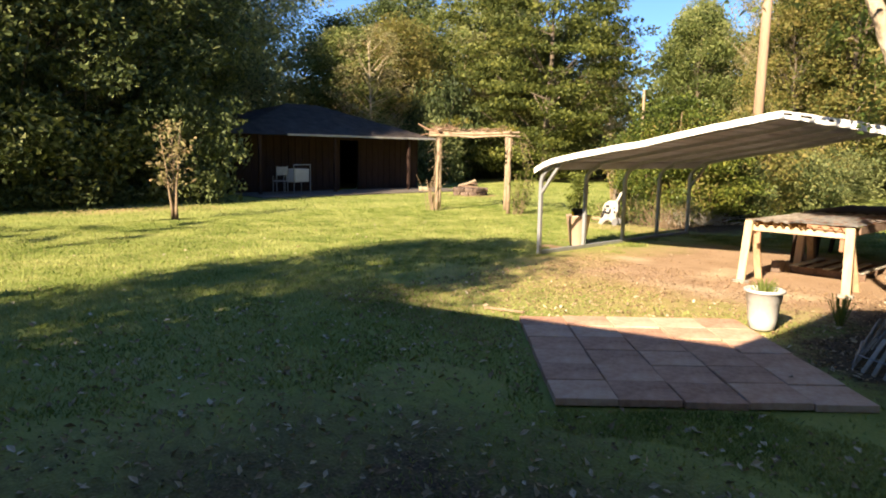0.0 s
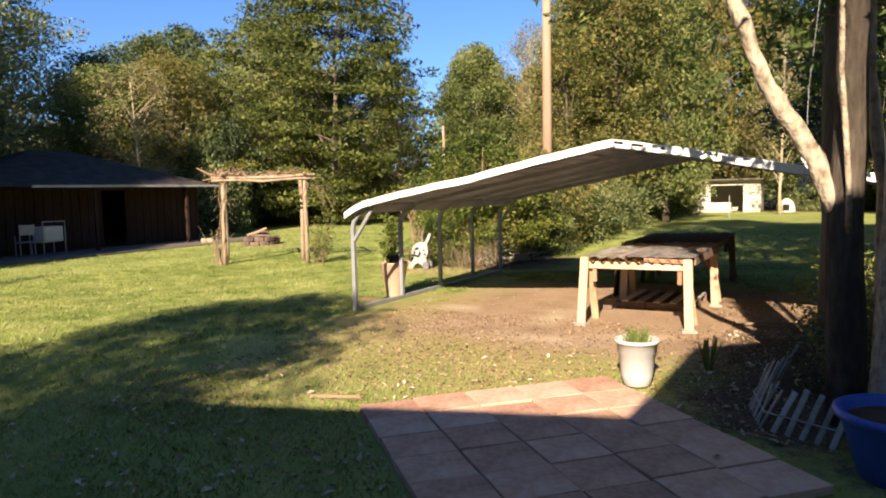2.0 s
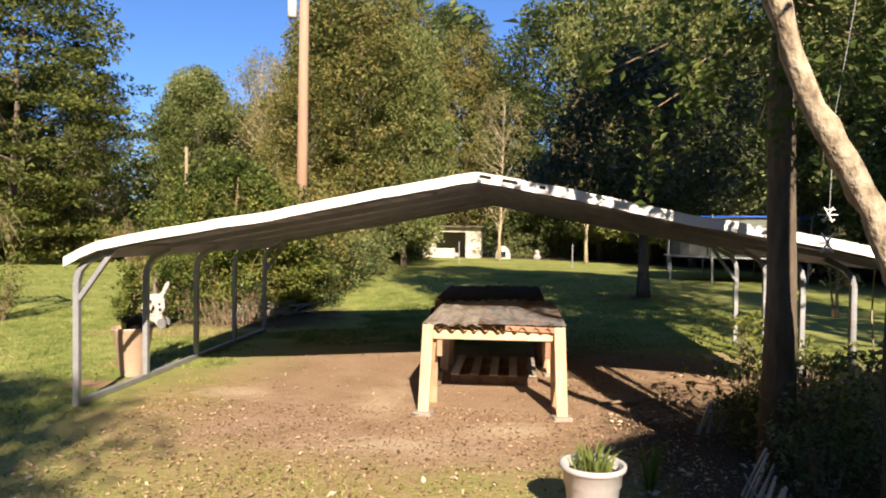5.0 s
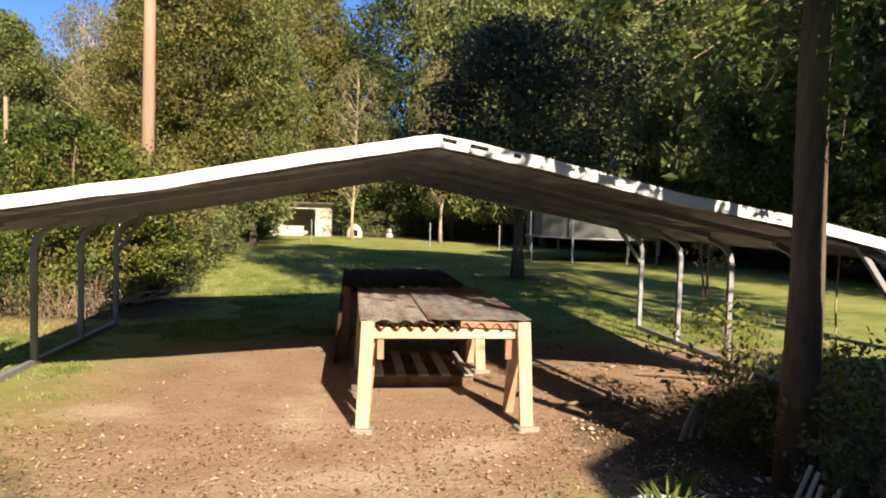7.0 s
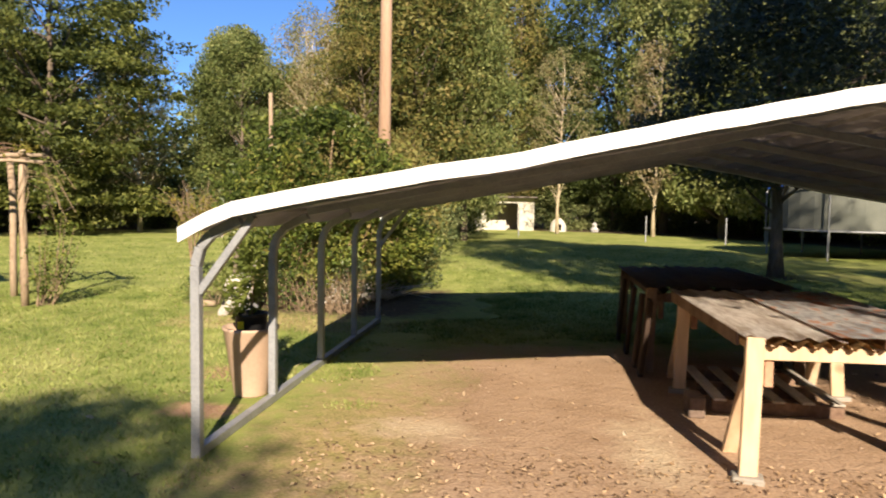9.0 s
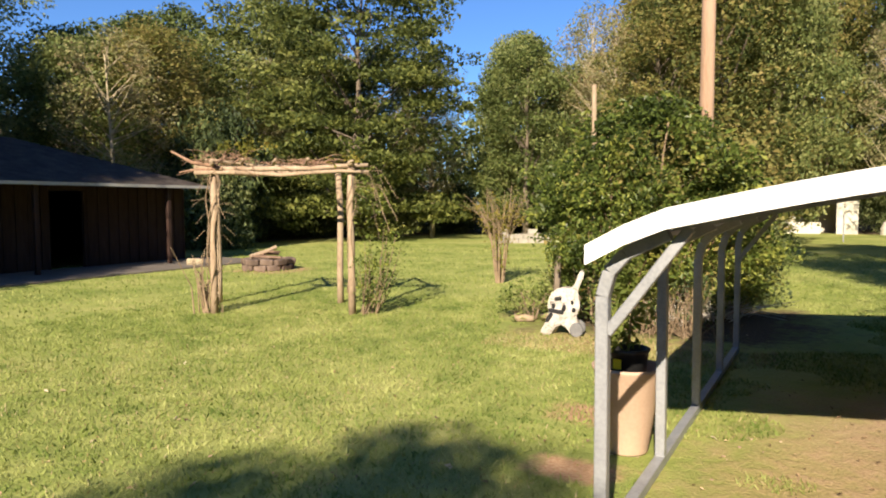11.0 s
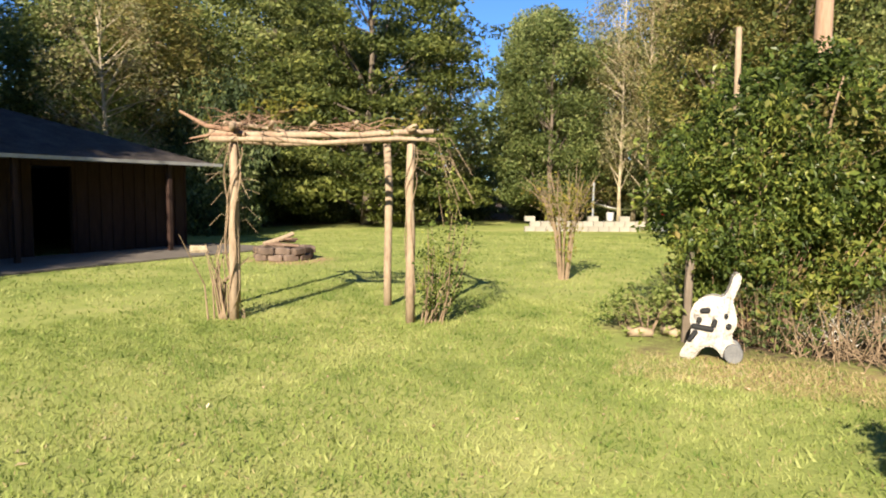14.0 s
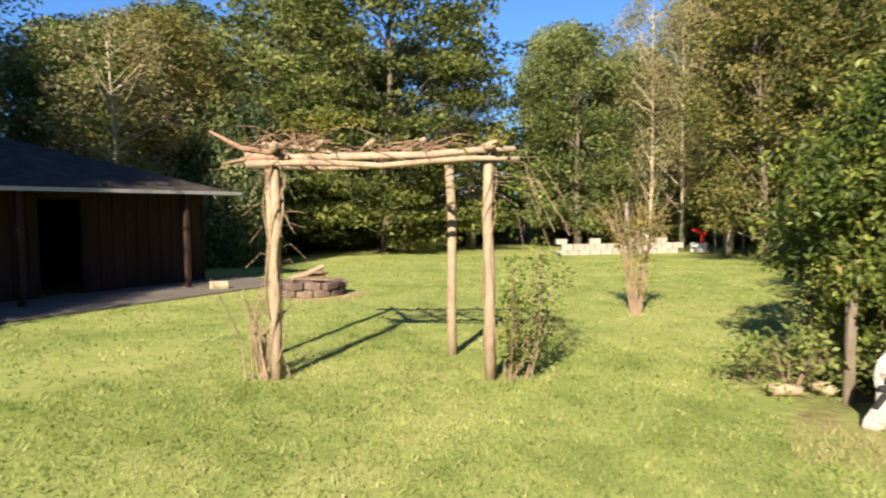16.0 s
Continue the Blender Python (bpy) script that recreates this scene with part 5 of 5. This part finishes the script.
# ---- old plastic ride-on toy by the bush ----
toy = thing("ride_on_toy", "broken white plastic ride-on toy with a dark wheel", "toy", at=(-1.93, 4.9, 0), rz=4)
toy.scale = (0.8, 0.85, 0.88)
outline = [(-0.34, 0.0), (-0.33, 0.07), (-0.24, 0.22), (-0.22, 0.3), (-0.25, 0.42), (-0.22, 0.54), (-0.14, 0.62), (-0.02, 0.65), (0.1, 0.63), (0.16, 0.72), (0.2, 0.86), (0.235, 0.885), (0.275, 0.87), (0.28, 0.8), (0.2, 0.6), (0.24, 0.5), (0.26, 0.38), (0.2, 0.27), (0.28, 0.14), (0.3, 0.04), (0.12, 0.03), (0.08, 0.1), (0.0, 0.15), (-0.09, 0.13), (-0.15, 0.06), (-0.18, 0)]
bm = bmesh.new()
f0 = bm.faces.new([bm.verts.new((x, -0.02 + 0.28 * z * z, z)) for x, z in outline])
ex = bmesh.ops.extrude_face_region(bm, geom=[f0])
for v in ex["geom"]:
    if isinstance(v, bmesh.types.BMVert):
        v.co.y += 0.22
        v.co.x *= 0.8
bmesh.ops.recalc_face_normals(bm, faces=bm.faces[:])
bmesh.ops.bevel(bm, geom=bm.edges[:], offset=0.018, segments=2, affect="EDGES")
part("shell", bm, M_TOY, toy, smooth=False)
for x, y, r in ((0.23, -0.05, 0.1), (0.2, 0.2, 0.1)):
    bm = bmesh.new()
    lathe(bm, [(0, -0.03), (r * 0.9, -0.03), (r, -0.015), (r, 0.015), (r * 0.9, 0.03), (0, 0.03)], 20)
    o = part("wheel", bm, material("grey_wheel", [(0.1, 0.1, 0.1), (0.2, 0.2, 0.2)], 5, 0.7), toy, "grey plastic wheel")
    o.matrix_basis = pose(x, y, r, 90, 0, 0)
# black bars: dark trim, and shadow marks drawn onto the shell
for x, z, w, a in ((-0.1, 0.33, 0.24, -6), (-0.2, 0.24, 0.15, 55), (-0.08, 0.5, 0.11, 8), (0.17, 0.36, 0.06, 60), (-0.14, 0.4, 0.07, 70), (0.02, 0.38, 0.09, 75), (0.14, 0.46, 0.04, 20)):
    bm = bmesh.new()
    box(bm, (w, 0.02, 0.055), (0, 0, 0), None, 0.016)
    o = part("dark_trim", bm, M_BLACK, toy, "black bar for trim and shadow marks")
    o.matrix_basis = pose(x, -0.03 + 0.28 * z * z, z, 0, -a, 0)
bm = bmesh.new()
tube(bm, [(-2.27, 5.6, 0), (-2.26, 5.62, 0.5), (-2.25, 5.62, 0.9)], [0.048, 0.044, 0.042], 9, 0.08, rg)
tagged(part("fence_post", bm, M_BARK), "old grey wooden post at the bush's edge", "post")
for x, y, L2, a in ((-2.72, 5.62, 0.26, 20), (-2.45, 5.8, 0.2, -25)):
    bm = bmesh.new()
    tube(bm, [(-L2 / 2, 0, 0.05), (0, 0.015, 0.055), (L2 / 2, 0, 0.045)], [0.05, 0.055, 0.04], 8, 0.15, rg)
    o = tagged(part("cut_log", bm, M_LOG, smooth=True), "short pale log half hidden in leaves", "log")
    o.matrix_basis = pose(x, y, 0, 0, 0, a)
shoots = make_tree("shrub", "straggly bright green vine shoots on the ground", 74, 0.5, 0.5, 0.04, 0.01, M_SPRIG, 30, 12, 0.07, 0.1, stems=6, category="shrub", bark=M_TWIG, four=True)
shoots.matrix_basis = pose(-2.7, 5.85, 0)
wood(shoots, (1, 1), [(-2.35, 5.95, 0.8, 1.1), (-3.0, 6.1, 0.7, 0.6), (-2.6, 6.35, 0.8, 0.9), (-1.35, 5.7, 0.7, 1.2)], "straggly bright green vine shoots on the ground")
wood(bedplant, (1, 1), [(-2.5, 6.5, 0.9, 0.9), (-1.6, 5.75, 0.9, 0.9), (-0.6, 5.9, 0.8, 0.9)], "low leafy vine shoots at the bush's foot")
bm = bmesh.new()
rng = np.random.default_rng(63)
for k in range(130):
    f = rng.uniform(0, 1)
    s0 = Vector((-1.15 + 0.85 * f + rng.normal(0, 0.12), 6.25 + 0.9 * f + rng.normal(0, 0.15), 0.02))
    e = s0 + Vector((rng.normal(0, 0.4), rng.normal(0, 0.25), rng.uniform(0.05, 0.42)))
    tube(bm, [s0, s0.lerp(e, 0.5) + Vector((0, 0, 0.06)), e], [0.009, 0.007, 0.003], 4)
tagged(part("brush_pile", bm, M_PICKET), "low pile of pale bare twigs at the bush's edge", "brushwood", kind="stuff")
bm = bmesh.new()
rng = np.random.default_rng(61)
for k in range(80):
    s0 = Vector((-0.95 + rng.normal(0, 0.3), 5.55 + rng.normal(0, 0.18), 0))
    e = s0 + Vector((rng.normal(0, 0.22), rng.normal(-0.1, 0.15), rng.uniform(0.15, 0.6)))
    tube(bm, [s0, s0.lerp(e, 0.5), e], [0.006, 0.005, 0.002], 4)
tagged(part("dry_stems", bm, M_TWIG), "heap of dry cut stems under the bush", "brushwood", kind="stuff")

# ---- raised bed of concrete blocks ----
b0, b1 = Vector((-11.1, 23.4, 0)), Vector((-7.2, 25.9, 0))
du = (b1 - b0).normalized()
ang = math.degrees(math.atan2(du.y, du.x))


def concrete_block(at, rz):
    bm = bmesh.new()
    xs, ys = (-0.195, -0.165, -0.015, 0.015, 0.165, 0.195), (-0.095, -0.065, 0.065, 0.095)
    g = [[bm.verts.new((x, y, 0)) for y in ys] for x in xs]
    solid = [bm.faces.new((g[i][j], g[i + 1][j], g[i + 1][j + 1], g[i][j + 1])) for i in range(5) for j in range(3) if not (j == 1 and i in (1, 3))]
    for v in bmesh.ops.extrude_face_region(bm, geom=solid, use_keep_orig=True)["geom"]:
        if isinstance(v, bmesh.types.BMVert):
            v.co.z = 0.19
    bmesh.ops.recalc_face_normals(bm, faces=bm.faces[:])
    ob = tagged(part("concrete_block", bm, M_BLOCK), "pale hollow concrete block in the raised bed", "block", "blocks of the raised bed")
    ob.matrix_basis = pose(*at, 0, 0, rz)
    return ob


cb = concrete_block(b0, ang)
for lev in range(3):
    for k in range(11):
        if (lev, k) != (0, 0) and not (lev == 2 and k % 3):
            copy_thing(cb, pose(*(b0 + du * (0.41 * k + 0.2 * (lev % 2)) + Vector((0, 0, 0.195 * lev))), 0, 0, ang))
bucket = thing("bucket", "white plastic bucket on the block bed", "bucket", at=(-8.6, 25.6, 0.4))
bm = bmesh.new()
lathe(bm, [(0, 0), (0.13, 0), (0.16, 0.32), (0.15, 0.32), (0.12, 0.03), (0, 0.03)], 16)
part("body", bm, M_POTWHITE, bucket)
rc = thing("toy_slide", "small red plastic toy beside the block bed", "toy", at=(-6.8, 26.3, 0))
bm = bmesh.new()
box(bm, (0.5, 0.3, 0.12), (0, 0, 0.75), Matrix.Rotation(0.35, 4, "Y"), 0.04)
box(bm, (0.14, 0.14, 0.5), (0.1, 0, 0.5), None, 0.03)
part("top", bm, M_RED, rc)
bm = bmesh.new()
box(bm, (0.6, 0.35, 0.35), (0, 0, 0.175), None, 0.03)
part("base", bm, M_POTWHITE, rc)
for k, (x, y) in enumerate(((-6.3, 26.6), (-6.0, 26.9), (-5.7, 26.7), (-5.4, 27.3), (-9.4, 25.9))):
    bm = bmesh.new()
    tube(bm, [(x, y, 0), (x + 0.03, y, 1.9)], 0.045, 7)
    tagged(part("garden_stake", bm, M_GALV), "grey upright garden stake beyond the lawn", "stake")

# ---- trampoline ----
tr = thing("trampoline", "round trampoline with a dark net enclosure and grey legs", "trampoline", at=(12.05, 20.3, 0))
tr.scale = (1.16, 1.16, 1.07)
bm = bmesh.new()
ringp = [(2.1 * math.cos(a), 2.1 * math.sin(a), 0.84) for a in np.linspace(0, 2 * math.pi, 33)]
tube(bm, ringp, 0.03, 6)
part("frame", bm, M_GALV, tr)
bm = bmesh.new()
lathe(bm, [(0, 0.83), (1.85, 0.84), (2.05, 0.87)], 32)
part("mat", bm, M_BLACK, tr)
for k in range(8):
    a = k * math.pi / 4 + 0.2
    c2, s2 = math.cos(a), math.sin(a)
    bm = bmesh.new()
    tube(bm, [(2.1 * c2, 2.1 * s2, 0), (2.1 * c2, 2.1 * s2, 0.84)], 0.028, 6)
    part("leg", bm, M_GALV, tr)
    bm = bmesh.new()
    tube(bm, [(2.16 * c2, 2.16 * s2, 0.3), (2.16 * c2, 2.16 * s2, 2.2)], 0.022, 6)
    part("net_pole", bm, M_GALV, tr)
bm = bmesh.new()
lathe(bm, [(2.0, 0.88), (2.0, 2.1)], 32)
part("net", bm, M_NET, tr)
bm = bmesh.new()
lathe(bm, [(2.08, 2.1), (2.12, 2.12), (2.1, 2.16)], 32)
part("top_tube", bm, M_BLUE, tr, "blue foam tube")

# ---- far lawn objects ----
oven = thing("garden_oven", "small cream arched clay oven on the far lawn", "oven", at=(3.35, 38.2, 0))
bm = bmesh.new()
lathe(bm, [(0.5, 0), (0.48, 0.3), (0.36, 0.6), (0.15, 0.78), (0, 0.82)], 18)
part("body", bm, M_SHED, oven)
# solid near-black box stands for the shaded opening
bm = bmesh.new()
box(bm, (0.36, 0.1, 0.4), (0, -0.45, 0.26), None, 0.04)
part("mouth", bm, M_HOLESHADE, oven)
fig = thing("garden_ornament", "small white garden ornament on the far lawn", "ornament", at=(5.5, 38.4, 0))
bm = bmesh.new()
lathe(bm, [(0.22, 0), (0.25, 0.15), (0.12, 0.3), (0.16, 0.45), (0.06, 0.58), (0, 0.6)], 12)
part("body", bm, M_POTWHITE, fig)
for x, y in ((6.8, 27.5), (1.2, 30.0), (9.9, 26.5)):
    bm = bmesh.new()
    tube(bm, [(x, y, 0), (x, y, 1.15)], 0.03, 6)
    tagged(part("fence_stake", bm, M_GALV), "thin grey metal stake in the far lawn", "stake")
wood(st, (1, 1), [(10.6, 8.9, 0.9, 0.85)], "young slim tree with sparse yellowing leaves")

# ---- clutter before the barn ----
chest = thing("cooler", "white box on a low metal stand before the barn", "cooler", at=(-14.9, 4.65, 0.05), rz=-75)
bm = bmesh.new()
box(bm, (0.75, 0.45, 0.48), (0, 0, 0.62), None, 0.03)
part("body", bm, M_POTWHITE, chest)
for sx in (-1, 1):
    for sy in (-1, 1):
        bm = bmesh.new()
        tube(bm, [(sx * 0.42, sy * 0.22, 0), (sx * 0.42, sy * 0.22, 1.0 if sy > 0 else 0.42)], 0.018, 6)
        part("leg", bm, M_GALV, chest)
bm = bmesh.new()
tube(bm, [(-0.42, 0.22, 1.0), (0.42, 0.22, 1.0)], 0.018, 6)
part("rail", bm, M_GALV, chest)


def garden_chair(at, rz):
    t = thing("garden_chair", "old white metal garden chair before the barn", "chair", at=at, rz=rz)
    bm = bmesh.new()
    box(bm, (0.45, 0.42, 0.03), (0, 0, 0.42), None, 0.01)
    part("seat", bm, M_GALV, t)
    for sx in (-0.2, 0.2):
        for sy, h in ((-0.19, 0.6), (0.19, 0.95)):
            bm = bmesh.new()
            tube(bm, [(sx, sy, 0), (sx, sy, h)], 0.014, 6)
            part("leg", bm, M_GALV, t)
    bm = bmesh.new()
    box(bm, (0.42, 0.02, 0.3), (0, 0.19, 0.78), None, 0.008)
    part("backrest", bm, M_GALV, t)
    return t


garden_chair((-15.0, 4.0, 0.05), -100)

# ---- hammock ----
hm = thing("hammock", "pale hammock slung between trees in deep shade", "hammock", at=(-9.5, 31.0, 0))
bm = bmesh.new()
rows = [[bm.verts.new((x, y, 0.75 + 0.16 * x * x - 0.1 * (1 - (y / 0.35) ** 2))) for y in (-0.35, -0.1, 0.1, 0.35)] for x in np.linspace(-1.6, 1.6, 13)]
for r0, r1 in zip(rows, rows[1:]):
    for i in range(3):
        bm.faces.new((r0[i], r0[i + 1], r1[i + 1], r1[i]))
part("cloth", bm, M_POTWHITE, hm)

# ---- overhead wires ----
for dz, dx in ((0, 0), (0.35, 0.3)):
    bm = bmesh.new()
    p, q = Vector((-1.25, 11, 7.9 + dz)), Vector((12.5 + dx, -20, 8.5 + dz))
    tube(bm, [p.lerp(q, i / 14) - Vector((0, 0, 1.1 * math.sin(math.pi * i / 14))) for i in range(15)], 0.014, 5)
    tagged(part("overhead_wire", bm, M_BLACK), "thin black wire hung from the utility pole", "wire")

# ---- sticks on the bare earth ----
for pts in ([(4.85, 0.75, 0.02), (5.15, 0.8, 0.05), (5.45, 1.0, 0.03), (5.6, 1.25, 0.05)], [(5.1, 0.55, 0.02), (5.4, 0.85, 0.03), (5.75, 0.95, 0.02)], [(2.2, -3.6, 0.02), (2.6, -3.45, 0.02)], [(6.1, 1.9, 0.03), (6.9, 1.6, 0.05), (7.3, 1.3, 0.02)]):
    bm = bmesh.new()
    tube(bm, pts, 0.014, 6, 0.2, rg)
    tagged(part("fallen_stick", bm, M_TWIG), "bare dry stick lying on the earth", "stick")

# ---- fallen leaves and grass ----
rng = np.random.default_rng(90)


def scatter(n, x0, x1, y0, y1):
    return np.column_stack([rng.uniform(x0, x1, n), rng.uniform(y0, y1, n), rng.uniform(0.006, 0.02, n)])


def in_patio(x, y):
    p = np.array([x - 4.44, y + 5.32])
    inv = np.linalg.inv(np.array([[1.46, -1.68], [1.52, 1.61]]))
    u, v = inv @ p
    return (u > -0.01) & (u < 1.01) & (v > -0.01) & (v < 1.01)


pts = np.concatenate([scatter(9000, 0.6, 5.4, -4.6, 0.4), scatter(2600, 2.2, 7.2, -8.4, -4.6), scatter(4200, 4.6, 8.8, -3.4, 2.2), scatter(900, -6, 4, -9, 8), scatter(500, 0.2, 7.2, 0, 5), scatter(300, -2, 0, 4, 6)])
ok = np.array([not in_patio(a, b) for a, b in pts[:, :2]])
lit = leaf_cloud("leaf_litter", pts[ok], 0.03, M_LITTER, None, 91, up=1.5, four=True)
tagged(lit, "dry brown fallen leaves scattered over the ground", "leaves", kind="stuff")
pts = np.concatenate([scatter(1300, 0.5, 7.6, -8.6, -4.4), scatter(170, 0.5, 5.6, -4.6, -1.0), scatter(260, 4.8, 7.4, -3.2, 0.4), scatter(120, -5, 3, -8, 2)])
ok = np.array([not in_patio(a, b) for a, b in pts[:, :2]])
big = leaf_cloud("curled_leaves", np.concatenate([pts[ok], [(3.6, -4.5, 0.075), (4.9, -4.0, 0.075), (4.6, -3.2, 0.075), (5.3, -3.7, 0.075)]]), 0.06, M_PALELEAF, None, 92, up=0.9, four=True)
tagged(big, "pale curled fallen leaves lying singly on the grass", "leaves", kind="stuff")


def bare(x, y):
    """Cover of bare earth, 0 to 1, after the ground's own patches."""
    w = 0.25 * np.sin(3.1 * x + 1.7 * y) + 0.2 * np.sin(5.3 * y - 2.2 * x)
    out = np.zeros_like(x)
    for cx, cy, rx, ry, amount in ((2.6, -1.3, 2.6, 2.3, 0.75), (4.4, 1.3, 4.35, 2.9, 1), (3.9, 0.4, 3.1, 1.7, 1), (7.4, -1, 2.2, 2.6, 1), (5.6, -7.2, 2.8, 1.9, 0.9), (5.7, -1.4, 1.0, 2.4, 0.95), (-1.2, 4.7, 1.5, 0.75, 0.5), (-0.45, 0.9, 0.35, 0.22, 0.9), (-1, 6.8, 2.2, 1.9, 1)):
        d = (((x - cx) / rx) ** 4 + ((y - cy) / ry) ** 4) ** 0.25
        out = np.maximum(out, np.where(d < 1 + w * 0.4, amount, 0))
    return out


def blades(name, n, x0, x1, y0, y1, h, w, mat, seed, label):
    g = np.random.default_rng(seed)
    x, y = g.uniform(x0, x1, n), g.uniform(y0, y1, n)
    keep = (g.uniform(size=n) > bare(x, y))
    dens = 0.55 + 0.45 * np.sin(1.3 * x + 0.6 * np.sin(2.1 * y)) * np.sin(1.1 * y + 0.8 * np.sin(1.7 * x))
    keep &= g.uniform(size=n) < 0.55 + 0.45 * dens
    inv = np.linalg.inv(np.array([[1.46, -1.68], [1.52, 1.61]]))
    uv = inv @ np.array([x - 4.44, y + 5.32])
    keep &= ~((uv[0] > -0.02) & (uv[0] < 1.02) & (uv[1] > -0.02) & (uv[1] < 1.02))
    x, y = x[keep], y[keep]
    k = len(x)
    a = g.uniform(0, 2 * math.pi, k)
    hh = h * g.uniform(0.5, 1.3, k)
    lean = g.normal(0, 0.6, (k, 2)) * hh[:, None]
    base = np.column_stack([x, y, np.zeros(k)])
    side = np.column_stack([np.cos(a), np.sin(a), np.zeros(k)]) * (w / 2)
    tip = base + np.column_stack([lean, hh])
    v = np.stack([base - side, base + side, tip], 1).reshape(-1, 3)
    me = bpy.data.meshes.new(name)
    me.from_pydata(v.tolist(), [], np.arange(k * 3).reshape(k, 3).tolist())
    me.materials.append(mat)
    return tagged(new(name, me), label, "grass", kind="stuff")


blades("grass", 330000, -8.5, 4.5, -8.0, 7.5, 0.032, 0.009, M_BLADE, 101, "short mown green grass blades")
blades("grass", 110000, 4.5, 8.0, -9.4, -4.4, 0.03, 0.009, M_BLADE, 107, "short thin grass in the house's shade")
blades("grass", 110000, -17.0, 8.0, -9.0, 22.0, 0.04, 0.025, M_BLADE, 102, "short mown green grass beyond the near lawn")
blades("dry_grass", 40000, 0.0, 5.2, -4.6, 0.9, 0.022, 0.009, M_BLADEDRY, 104, "straw and dry grass on worn ground")
blades("grass", 60000, -0.5, 9.0, 3.8, 12.0, 0.035, 0.012, M_BLADE, 105, "short green grass beyond the carport")
blades("dry_grass", 9000, -2.6, 0.4, 4.0, 5.5, 0.05, 0.008, M_BLADEDRY, 106, "loose straw before the overgrown bush")
blades("dry_grass", 22000, -6.5, 4.5, -7.5, 6.0, 0.03, 0.01, M_BLADEDRY, 103, "dry straw-coloured grass blades")

bm = bmesh.new()
rng = np.random.default_rng(55)
for k in range(900):
    x, y = (rng.uniform(4.6, 7.6), rng.uniform(0.2, 4.2)) if k < 500 else (rng.uniform(0.3, 5.5), rng.uniform(-3.2, 2.4))
    r = rng.uniform(0.006, 0.022) if k < 500 else rng.uniform(0.004, 0.013)
    bmesh.ops.create_icosphere(bm, subdivisions=1, radius=r, matrix=Matrix.Translation((x, y, r * 0.3)) @ Matrix.Diagonal((rng.uniform(0.7, 1.5), rng.uniform(0.7, 1.5), 0.6, 1)))
tagged(part("earth_clods", bm, M_CLOD), "small clods and bark bits on the bare earth", "debris", kind="stuff")

# ---- pavers ----
rng = np.random.default_rng(7)
pav = None
for i in range(5):
    for j in range(6):
        if pav is None:
            bm = bmesh.new()
            box(bm, (U.length / 5 - 0.012, V.length / 6 - 0.012, 0.05), (0, 0, 0), None, 0.003)
            pav = mesh_of("paver", bm, M_PAVER)
        o = new("paver", pav)
        o.parent = patio
        c = FL + U * ((i + 0.5) / 5) + V * ((j + 0.5) / 6)
        o.matrix_basis = pose(c.x + rng.uniform(-0.005, 0.005), c.y + rng.uniform(-0.005, 0.005), 0.033 + rng.uniform(-0.004, 0.009), rng.uniform(-0.6, 0.6), rng.uniform(-0.6, 0.6), 46 + rng.uniform(-0.6, 0.6))
